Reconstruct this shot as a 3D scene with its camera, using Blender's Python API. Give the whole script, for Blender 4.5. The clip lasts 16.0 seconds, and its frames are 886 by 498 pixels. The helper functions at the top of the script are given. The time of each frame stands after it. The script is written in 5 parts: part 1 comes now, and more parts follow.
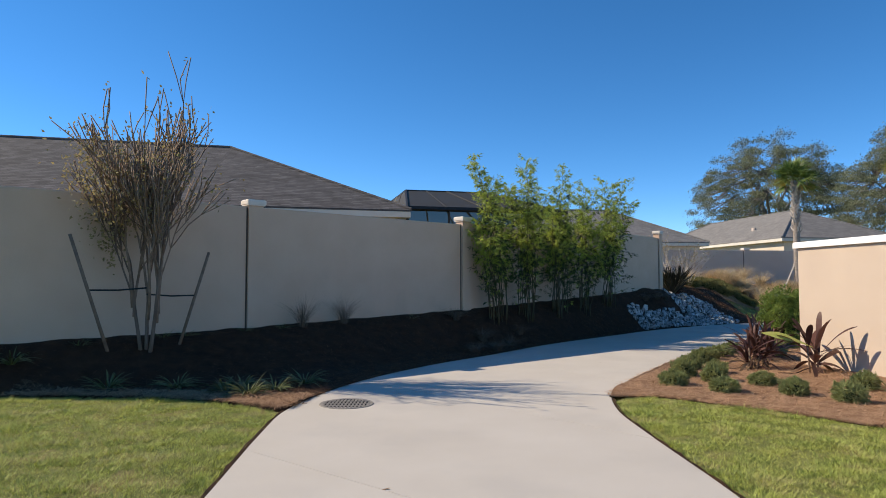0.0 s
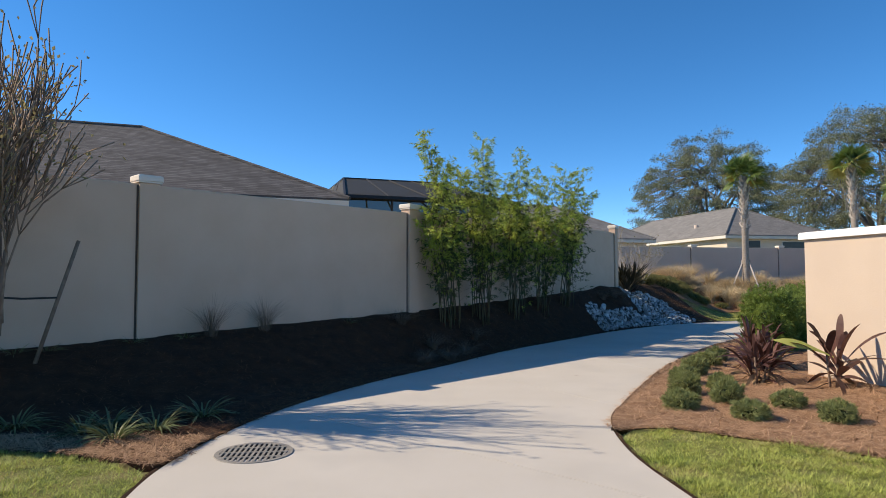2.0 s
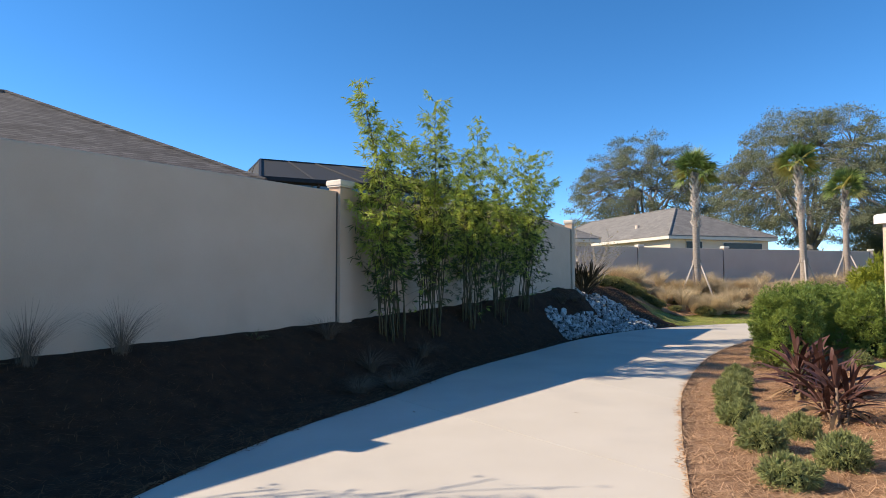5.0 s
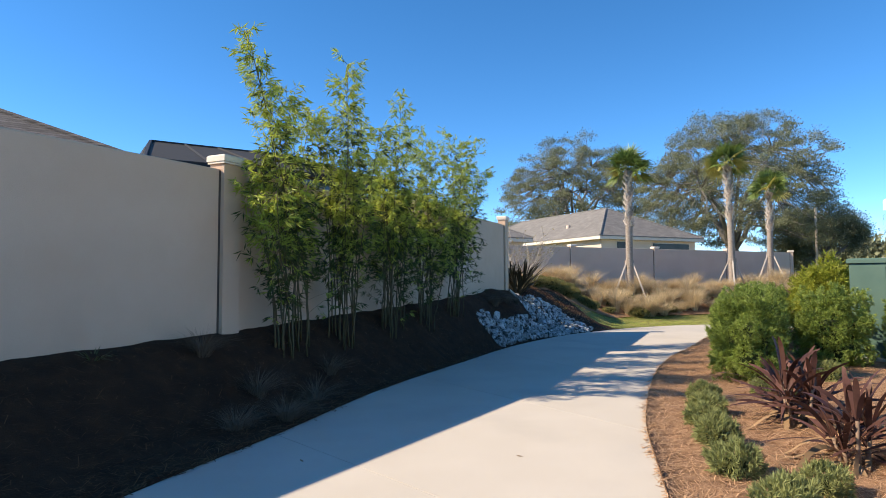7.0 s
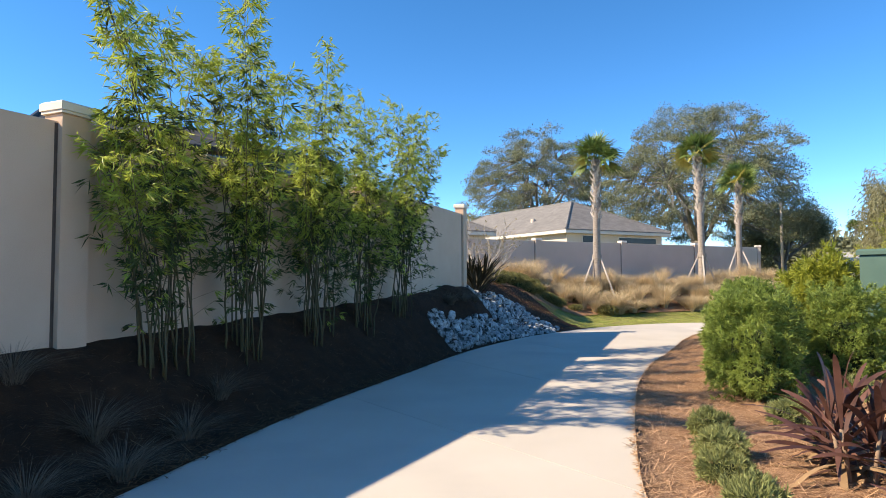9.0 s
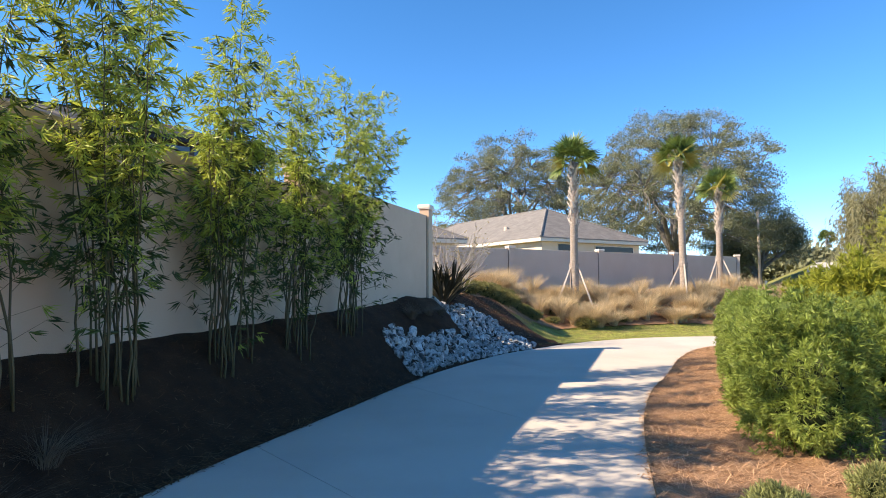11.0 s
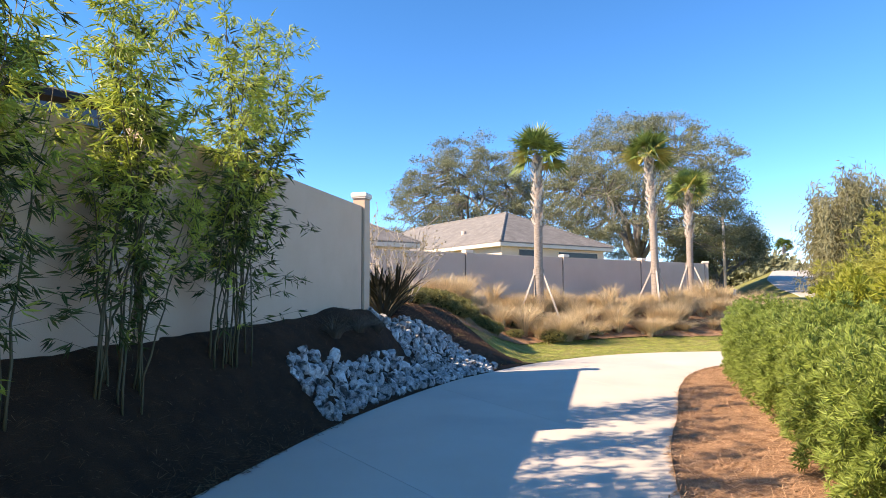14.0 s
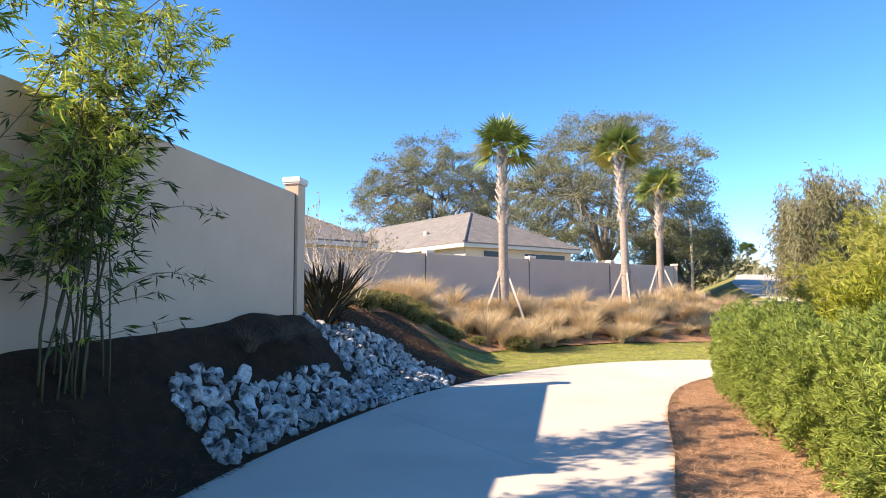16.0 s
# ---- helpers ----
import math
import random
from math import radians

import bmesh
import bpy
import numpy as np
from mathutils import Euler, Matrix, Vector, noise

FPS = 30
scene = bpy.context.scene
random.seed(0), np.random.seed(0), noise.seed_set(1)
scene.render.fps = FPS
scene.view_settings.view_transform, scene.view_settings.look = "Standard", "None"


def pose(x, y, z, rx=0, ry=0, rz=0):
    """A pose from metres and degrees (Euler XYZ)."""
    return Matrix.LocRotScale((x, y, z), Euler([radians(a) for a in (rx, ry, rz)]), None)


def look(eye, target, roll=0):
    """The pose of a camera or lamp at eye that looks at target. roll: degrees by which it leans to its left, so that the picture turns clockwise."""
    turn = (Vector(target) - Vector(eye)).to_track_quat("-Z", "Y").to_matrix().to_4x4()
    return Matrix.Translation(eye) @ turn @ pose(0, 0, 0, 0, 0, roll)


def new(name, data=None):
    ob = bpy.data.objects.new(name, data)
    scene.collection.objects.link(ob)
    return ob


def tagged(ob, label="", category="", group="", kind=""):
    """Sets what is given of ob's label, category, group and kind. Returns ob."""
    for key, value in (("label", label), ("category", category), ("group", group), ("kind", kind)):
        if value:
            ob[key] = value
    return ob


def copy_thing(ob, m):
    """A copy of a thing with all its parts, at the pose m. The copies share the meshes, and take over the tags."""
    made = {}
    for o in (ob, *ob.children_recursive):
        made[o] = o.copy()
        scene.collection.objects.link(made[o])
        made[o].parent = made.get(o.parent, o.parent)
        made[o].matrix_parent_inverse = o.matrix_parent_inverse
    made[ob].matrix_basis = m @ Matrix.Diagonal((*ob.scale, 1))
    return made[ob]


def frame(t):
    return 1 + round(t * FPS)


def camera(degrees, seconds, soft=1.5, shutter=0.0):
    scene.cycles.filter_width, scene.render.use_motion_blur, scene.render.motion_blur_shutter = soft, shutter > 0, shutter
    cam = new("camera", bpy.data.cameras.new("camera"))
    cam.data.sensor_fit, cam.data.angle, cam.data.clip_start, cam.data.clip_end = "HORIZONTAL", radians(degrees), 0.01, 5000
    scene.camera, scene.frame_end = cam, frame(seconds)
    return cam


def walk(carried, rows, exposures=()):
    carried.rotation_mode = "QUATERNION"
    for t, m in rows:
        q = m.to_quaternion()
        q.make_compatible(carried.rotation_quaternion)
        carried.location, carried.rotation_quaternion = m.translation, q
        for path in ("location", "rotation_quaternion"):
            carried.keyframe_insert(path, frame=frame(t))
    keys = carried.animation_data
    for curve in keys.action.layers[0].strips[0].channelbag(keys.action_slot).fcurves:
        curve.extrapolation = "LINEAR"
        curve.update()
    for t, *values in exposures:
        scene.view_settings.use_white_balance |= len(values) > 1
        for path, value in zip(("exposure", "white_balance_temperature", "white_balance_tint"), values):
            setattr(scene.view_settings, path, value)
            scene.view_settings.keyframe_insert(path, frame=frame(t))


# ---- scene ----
cam = camera(70.6, 16.0, soft=0.9)
METRES, EYE, TILT, LEAN, TURN = 16.8, 1.55, 0.0, 0.0, 0.0
ROWS = [
    (0.0, 0.0, 0.0, 0.0, 0.0, 2.86, 0.02),
    (0.5, -0.0055, 0.0349, -0.0006, -0.98, 2.81, 0.02),
    (1.0, -0.0047, 0.0683, -0.0007, -2.47, 2.76, 0.02),
    (1.5, -0.0052, 0.1016, -0.0016, -4.48, 2.73, 0.11),
    (2.0, -0.0057, 0.1334, -0.0007, -5.56, 2.66, 0.09),
    (2.5, -0.0029, 0.166, -0.001, -6.43, 2.48, 0.04),
    (3.0, -0.0041, 0.1989, -0.0011, -7.25, 2.48, 0.05),
    (3.5, -0.002, 0.232, -0.0017, -8.3, 2.55, 0.03),
    (4.0, -0.0031, 0.2637, -0.0027, -9.33, 2.63, 0.05),
    (6.5, 0.0276, 0.4065, -0.0045, -16.73, 3.08, 0.15),
    (7.0, 0.0411, 0.4318, -0.0043, -18.24, 2.94, 0.15),
    (7.5, 0.056, 0.458, -0.004, -19.34, 2.64, 0.14),
    (8.0, 0.0699, 0.4876, -0.0049, -20.16, 2.46, 0.18),
    (8.5, 0.0873, 0.5164, -0.0053, -20.84, 2.43, 0.19),
    (11.0, 0.1667, 0.6556, -0.0065, -23.83, 3.53, 0.19),
    (11.5, 0.1807, 0.6843, -0.0068, -24.79, 3.69, 0.22),
    (12.0, 0.1981, 0.7104, -0.0075, -25.54, 3.96, 0.21),
    (12.5, 0.2127, 0.739, -0.0085, -26.36, 4.11, 0.23),
    (13.0, 0.2283, 0.7661, -0.0088, -26.9, 4.29, 0.25),
    (13.5, 0.2477, 0.7917, -0.0079, -27.23, 4.32, 0.29),
    (14.0, 0.2644, 0.819, -0.007, -27.62, 4.34, 0.29),
    (14.5, 0.2834, 0.8391, -0.0076, -28.22, 4.4, 0.29),
    (15.0, 0.3011, 0.8603, -0.0081, -29.1, 4.46, 0.35),
    (15.5, 0.3164, 0.8833, -0.0079, -29.95, 4.53, 0.31),
    (16.0, 0.3335, 0.9077, -0.0073, -30.66, 4.65, 0.24),
]
walk(cam, [(t, pose(0, 0, EYE, TILT, LEAN, TURN) @ pose(METRES * x, METRES * y, METRES * z, 90 + pitch, roll, yaw)) for t, x, y, z, yaw, pitch, roll in ROWS],
     [(0, .30, 7200, 11), (2.5, .42, 7250, 11), (4, .58, 7350, 12), (7, .80, 7550, 12), (11, 1.20, 7950, 15), (12.5, 1.28, 8150, 19), (14, 1.34, 8150, 19), (16, 1.40, 8200, 20)])


# ---- world, sun ----
SUN = Vector((-1.35, 0.30, 1.0)).normalized()
world = bpy.data.worlds.new("world")
scene.world = world
world.use_nodes = True
wn, wl = world.node_tree.nodes, world.node_tree.links
sky = wn.new("ShaderNodeTexSky")
sky.sky_type, sky.sun_disc = "NISHITA", False
sky.sun_elevation, sky.sun_rotation = math.asin(SUN.z), math.atan2(SUN.x, SUN.y)
sky.altitude, sky.air_density, sky.dust_density, sky.ozone_density = 3000, 0.78, 0.0, 4.0
tint = wn.new("ShaderNodeHueSaturation")
tint.inputs["Saturation"].default_value = 1.235
tint.inputs["Hue"].default_value = 0.498
wl.new(sky.outputs[0], tint.inputs["Color"])
wl.new(tint.outputs[0], wn["Background"].inputs["Color"])
wn["Background"].inputs["Strength"].default_value = 0.18
sun = new("sun", bpy.data.lights.new("sun", "SUN"))
sun.data.energy, sun.data.angle, sun.data.color = 4.3, radians(0.5), (1.0, 0.91, 0.77)
sun.matrix_world = look(SUN * 60, (0, 0, 0))


# ---- materials ----
def mat(name, c1, c2, scale=6.0, rough=0.85, fine=0.0, fine_scale=80.0, bump=0.0, bump_scale=60.0, c3=None, c3_scale=1.2,
        c3_range=(0.55, 0.7), metal=0.0, island=0.0, translucent=0.0, per_object=0.0, spec=0.3, stretch=None):
    m = bpy.data.materials.new(name)
    m.use_nodes = True
    n, l = m.node_tree.nodes, m.node_tree.links
    p = n["Principled BSDF"]
    p.inputs["Roughness"].default_value, p.inputs["Metallic"].default_value = rough, metal
    p.inputs["Specular IOR Level"].default_value = spec
    geo = n.new("ShaderNodeNewGeometry")
    where = geo.outputs["Position"]
    if stretch:
        sc = n.new("ShaderNodeVectorMath")
        sc.operation = "MULTIPLY"
        sc.inputs[1].default_value = stretch
        l.new(where, sc.inputs[0])
        where = sc.outputs[0]

    def tex(s, detail=4.0):
        t = n.new("ShaderNodeTexNoise")
        t.inputs["Scale"].default_value, t.inputs["Detail"].default_value = s, detail
        l.new(where, t.inputs["Vector"])
        return t.outputs["Fac"]

    def ramp(fac, lo, hi):
        r = n.new("ShaderNodeMapRange")
        r.inputs["From Min"].default_value, r.inputs["From Max"].default_value = lo, hi
        l.new(fac, r.inputs["Value"])
        return r.outputs["Result"]

    def mix(fac, a, b, kind="MIX"):
        x = n.new("ShaderNodeMix")
        x.data_type, x.blend_type = "RGBA", kind
        for sock, v in ((x.inputs["Factor"], fac), (x.inputs["A"], a), (x.inputs["B"], b)):
            if isinstance(v, (int, float)):
                sock.default_value = v
            elif isinstance(v, tuple):
                sock.default_value = (*v, 1)
            else:
                l.new(v, sock)
        return x.outputs["Result"]

    col = mix(ramp(tex(scale), 0.3, 0.7), c1, c2)
    if c3:
        col = mix(ramp(tex(c3_scale), *c3_range), col, c3)
    if island:
        col = mix(ramp(geo.outputs["Random Per Island"], 0.0, 1.0), col, mix(island, c1, c2), "MIX")
        hsv = n.new("ShaderNodeHueSaturation")
        l.new(col, hsv.inputs["Color"])
        l.new(ramp_to(n, l, geo.outputs["Random Per Island"], 1 - island * 0.5, 1 + island * 0.5), hsv.inputs["Value"])
        col = hsv.outputs["Color"]
    if per_object:
        oi = n.new("ShaderNodeObjectInfo")
        hsv = n.new("ShaderNodeHueSaturation")
        l.new(col, hsv.inputs["Color"])
        l.new(ramp_to(n, l, oi.outputs["Random"], 1 - per_object, 1 + per_object), hsv.inputs["Value"])
        col = hsv.outputs["Color"]
    if fine:
        col = mix(fine, col, mix(ramp(tex(fine_scale, 2.0), 0.3, 0.7), (0.25, 0.25, 0.25), (0.75, 0.75, 0.75)), "OVERLAY")
    l.new(col, p.inputs["Base Color"])
    if bump:
        b = n.new("ShaderNodeBump")
        b.inputs["Strength"].default_value, b.inputs["Distance"].default_value = bump, 0.02
        l.new(tex(bump_scale, 6.0), b.inputs["Height"])
        l.new(b.outputs["Normal"], p.inputs["Normal"])
    if translucent:
        tr = n.new("ShaderNodeBsdfTranslucent")
        l.new(col, tr.inputs["Color"])
        ms = n.new("ShaderNodeMixShader")
        ms.inputs["Fac"].default_value = translucent
        l.new(p.outputs[0], ms.inputs[1])
        l.new(tr.outputs[0], ms.inputs[2])
        l.new(ms.outputs[0], n["Material Output"].inputs["Surface"])
    return m


def ramp_to(n, l, fac, lo, hi):
    r = n.new("ShaderNodeMapRange")
    r.inputs["To Min"].default_value, r.inputs["To Max"].default_value = lo, hi
    l.new(fac, r.inputs["Value"])
    return r.outputs["Result"]


def roof_mat(name, c1, c2, u, depth=0.8):
    """Asphalt shingles: courses by height, tabs along the eaves' direction u."""
    m = mat(name, c1, c2, 2.0, 0.95, fine=0.5, fine_scale=45, bump=0.0)
    n, l = m.node_tree.nodes, m.node_tree.links
    p = n["Principled BSDF"]
    geo = n.new("ShaderNodeNewGeometry")
    sep = n.new("ShaderNodeSeparateXYZ")
    l.new(geo.outputs["Position"], sep.inputs[0])
    dot = n.new("ShaderNodeVectorMath")
    dot.operation = "DOT_PRODUCT"
    dot.inputs[1].default_value = (u[0] - u[1], u[1] + u[0], 0)
    l.new(geo.outputs["Position"], dot.inputs[0])
    com = n.new("ShaderNodeCombineXYZ")
    l.new(dot.outputs["Value"], com.inputs[0])
    l.new(sep.outputs["Z"], com.inputs[1])
    br = n.new("ShaderNodeTexBrick")
    br.inputs["Scale"].default_value = 1.0
    br.inputs["Brick Width"].default_value, br.inputs["Row Height"].default_value = 0.34, 0.075
    br.inputs["Mortar Size"].default_value = 0.009
    br.inputs["Color1"].default_value, br.inputs["Color2"].default_value = (0.62, 0.62, 0.62, 1), (1.2, 1.2, 1.2, 1)
    br.inputs["Mortar"].default_value = (0.35, 0.35, 0.35, 1)
    l.new(com.outputs[0], br.inputs["Vector"])
    mul = n.new("ShaderNodeMix")
    mul.data_type, mul.blend_type = "RGBA", "MULTIPLY"
    mul.inputs["Factor"].default_value = depth
    l.new(p.inputs["Base Color"].links[0].from_socket, mul.inputs["A"])
    l.new(br.outputs["Color"], mul.inputs["B"])
    l.new(mul.outputs["Result"], p.inputs["Base Color"])
    return m


STUCCO = mat("wall_stucco", (0.585, 0.41, 0.29), (0.635, 0.455, 0.33), 1.5, 0.9, fine=0.1, fine_scale=160, bump=0.25, bump_scale=140,
             c3=(0.47, 0.345, 0.25), c3_scale=0.7, c3_range=(0.58, 0.9))
STUCCO_CREAM = mat("cream_stucco", (0.53, 0.42, 0.33), (0.57, 0.455, 0.355), 1.2, 0.9, fine=0.1, fine_scale=160, bump=0.25, bump_scale=140)
CAP = mat("cap_paint", (0.72, 0.64, 0.54), (0.78, 0.70, 0.60), 3, 0.8, fine=0.1, bump=0.1, bump_scale=120)
CAP_WHITE = mat("cap_white", (0.78, 0.76, 0.72), (0.84, 0.82, 0.78), 3, 0.7, fine=0.08)
FAR_STUCCO = mat("far_wall_stucco", (0.52, 0.41, 0.33), (0.57, 0.46, 0.375), 0.8, 0.9, fine=0.1, fine_scale=60, bump=0.1, bump_scale=80)
CONCRETE = mat("concrete", (0.54, 0.487, 0.415), (0.585, 0.532, 0.46), 0.9, 0.85, fine=0.14, fine_scale=240, bump=0.15, bump_scale=220,
               c3=(0.46, 0.425, 0.38), c3_scale=0.6, c3_range=(0.5, 0.85), per_object=0.03)
GRASS_SOIL = mat("lawn_soil", (0.11, 0.135, 0.03), (0.25, 0.235, 0.07), 3, 0.95, fine=0.5, fine_scale=90, bump=0.8, bump_scale=60,
                 c3=(0.27, 0.20, 0.09), c3_scale=1.7, c3_range=(0.5, 0.75))
BLADES = mat("grass_blades", (0.16, 0.26, 0.04), (0.54, 0.55, 0.15), 2.2, 0.7, island=0.8, translucent=0.3,
             c3=(0.64, 0.54, 0.26), c3_scale=2.6, c3_range=(0.5, 0.66))
MULCH = mat("pine_mulch", (0.23, 0.12, 0.062), (0.44, 0.26, 0.15), 5, 0.95, fine=0.8, fine_scale=110, bump=1.0, bump_scale=90)
STRAW = mat("pine_straw", (0.27, 0.14, 0.075), (0.62, 0.39, 0.23), 4, 0.85, island=0.7)
# the bank's shade is put into these dark mulch and straw colours
SHADED_MULCH = mat("shaded_mulch", (0.030, 0.0125, 0.0055), (0.066, 0.028, 0.011), 5, 0.95, fine=0.8, fine_scale=110, bump=1.0, bump_scale=90)
SHADED_STRAW = mat("shaded_straw", (0.045, 0.021, 0.009), (0.20, 0.10, 0.046), 4, 0.9, island=0.7)
ROCK = mat("limestone_rock", (0.33, 0.32, 0.30), (0.66, 0.65, 0.62), 11, 0.9, fine=0.6, fine_scale=50, bump=1.0, bump_scale=26,
           c3=(0.075, 0.07, 0.064), c3_scale=8, c3_range=(0.5, 0.62), per_object=0.32)
IRON = mat("cast_iron", (0.24, 0.215, 0.185), (0.33, 0.30, 0.26), 20, 0.75, metal=0.2, bump=0.3)
JOINT_SHADE = mat("joint_shade", (0.08, 0.055, 0.044), (0.11, 0.08, 0.062), 8, 0.9)
HOLE_SHADE = mat("hole_shade", (0.008, 0.008, 0.008), (0.012, 0.012, 0.012), 5, 0.95)
BARK = mat("pale_bark", (0.13, 0.086, 0.06), (0.23, 0.16, 0.118), 12, 0.85, bump=0.5, bump_scale=50, stretch=(1, 1, 0.25))
TWIG = mat("twig_bark", (0.19, 0.125, 0.085), (0.32, 0.225, 0.16), 12, 0.85)
CREPE_LEAF = mat("dry_leaf", (0.50, 0.40, 0.20), (0.24, 0.19, 0.08), 3, 0.7, island=0.7, translucent=0.4)
STAKE = mat("stake_wood", (0.16, 0.11, 0.08), (0.24, 0.17, 0.12), 14, 0.9, bump=0.3)
STRAP = mat("black_strap", (0.015, 0.015, 0.015), (0.03, 0.03, 0.03), 9, 0.6)
# two leaf colours: wall shade put into the first, sunlight into the second
BAMBOO_SHADED = mat("shaded_bamboo_leaf", (0.016, 0.032, 0.008), (0.085, 0.115, 0.022), 1.3, 0.45, island=0.7, translucent=0.18)
BAMBOO_SUNLIT = mat("sunlit_bamboo_leaf", (0.15, 0.235, 0.035), (0.58, 0.62, 0.115), 1.3, 0.45, island=0.6, translucent=0.42)
CANE = mat("bamboo_cane", (0.055, 0.045, 0.02), (0.135, 0.105, 0.05), 6, 0.5, island=0.5)
HEDGE_LEAF = mat("podocarpus_leaf", (0.055, 0.115, 0.02), (0.36, 0.44, 0.105), 2.5, 0.45, island=0.7, translucent=0.3)
HEDGE_YELLOW = mat("young_hedge_leaf", (0.22, 0.27, 0.03), (0.38, 0.38, 0.06), 2.5, 0.5, island=0.5, translucent=0.35)
# near-black green for the shade seen between the leaves
SHADE_CORE = mat("inner_foliage", (0.02, 0.03, 0.010), (0.035, 0.05, 0.016), 4, 0.95)
JUNIPER = mat("groundcover_leaf", (0.12, 0.15, 0.055), (0.36, 0.38, 0.15), 5, 0.7, island=0.7, translucent=0.2)
TI_LEAF = mat("burgundy_leaf", (0.045, 0.018, 0.016), (0.14, 0.066, 0.05), 6, 0.5, island=0.7, translucent=0.08, spec=0.25)
TI_DRY = mat("withered_leaf", (0.20, 0.12, 0.065), (0.36, 0.24, 0.13), 6, 0.8, island=0.4)
YELLOW_LEAF = mat("yellow_leaf", (0.45, 0.45, 0.09), (0.55, 0.52, 0.16), 9, 0.6)
LIRIOPE = mat("liriope_leaf", (0.06, 0.082, 0.026), (0.21, 0.235, 0.105), 5, 0.4, island=0.6, translucent=0.2)
FLAX = mat("dark_flax_leaf", (0.02, 0.022, 0.012), (0.06, 0.05, 0.03), 5, 0.45, island=0.6)
DRY_GRASS = mat("dry_plume_grass", (0.42, 0.31, 0.17), (0.74, 0.60, 0.39), 3, 0.85, island=0.6, translucent=0.3)
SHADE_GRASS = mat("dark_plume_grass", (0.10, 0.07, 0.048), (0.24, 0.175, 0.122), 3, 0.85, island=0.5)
LOW_SHRUB = mat("low_shrub_leaf", (0.14, 0.14, 0.045), (0.29, 0.26, 0.10), 3, 0.7, island=0.6, translucent=0.25)
PALM_TRUNK = mat("palm_trunk", (0.25, 0.205, 0.17), (0.38, 0.32, 0.275), 8, 0.9, fine=0.4, fine_scale=30, bump=0.8, bump_scale=25, stretch=(1, 1, 3))
PALM_BOOT = mat("palm_boot", (0.46, 0.39, 0.33), (0.66, 0.58, 0.50), 8, 0.9, island=0.4)
PALM_LEAF = mat("palm_leaf", (0.06, 0.105, 0.028), (0.22, 0.29, 0.075), 4, 0.45, island=0.6, translucent=0.2)
PALM_DRY = mat("palm_yellow_leaf", (0.38, 0.36, 0.09), (0.48, 0.42, 0.14), 4, 0.6, island=0.4, translucent=0.25)
OAK_LEAF = mat("oak_leaf", (0.105, 0.118, 0.062), (0.30, 0.31, 0.185), 0.5, 0.6, island=0.4, translucent=0.2)
OAK_BARK = mat("oak_bark", (0.15, 0.135, 0.12), (0.26, 0.24, 0.22), 3, 0.95, bump=0.5, bump_scale=8)
WEEP_LEAF = mat("weeping_leaf", (0.17, 0.17, 0.09), (0.30, 0.28, 0.16), 0.8, 0.7, island=0.5, translucent=0.25)
YELLOW_BUSH = mat("yellow_bush_leaf", (0.24, 0.27, 0.055), (0.44, 0.43, 0.10), 0.9, 0.6, island=0.5, translucent=0.3)
GREEN_METAL = mat("green_metal", (0.06, 0.12, 0.095), (0.075, 0.14, 0.11), 3, 0.45, fine=0.1, spec=0.5)
SCREEN_FRAME = mat("bronze_frame", (0.02, 0.018, 0.016), (0.03, 0.028, 0.025), 8, 0.5)
HOUSE_WALL = mat("house_stucco", (0.62, 0.53, 0.42), (0.66, 0.57, 0.46), 1, 0.9, fine=0.05)
FASCIA = mat("fascia_paint", (0.62, 0.57, 0.49), (0.67, 0.62, 0.54), 2, 0.7)
GLASS_DARK = mat("window_glass", (0.02, 0.022, 0.024), (0.03, 0.032, 0.034), 2, 0.2, spec=0.25)
ASPHALT = mat("asphalt", (0.42, 0.40, 0.36), (0.48, 0.455, 0.41), 1, 0.9, fine=0.2)
UA, VA = Vector((0.970, 0.242, 0)), Vector((-0.242, 0.970, 0))
UB, VB = Vector((0.9925, 0.122, 0)), Vector((-0.122, 0.9925, 0))
ROOF_A = roof_mat("brown_shingles", (0.092, 0.084, 0.081), (0.142, 0.131, 0.127), UA)
ROOF_B = roof_mat("grey_brown_shingles", (0.19, 0.178, 0.166), (0.245, 0.23, 0.214), UB, 0.4)


def screen_mat():
    m = bpy.data.materials.new("insect_screen")
    m.use_nodes = True
    n, l = m.node_tree.nodes, m.node_tree.links
    p = n["Principled BSDF"]
    p.inputs["Base Color"].default_value, p.inputs["Roughness"].default_value = (0.03, 0.03, 0.03, 1), 0.8
    tr = n.new("ShaderNodeBsdfTransparent")
    ms = n.new("ShaderNodeMixShader")
    ms.inputs["Fac"].default_value = 0.1
    l.new(p.outputs[0], ms.inputs[1])
    l.new(tr.outputs[0], ms.inputs[2])
    l.new(ms.outputs[0], n["Material Output"].inputs["Surface"])
    return m


SCREEN = screen_mat()


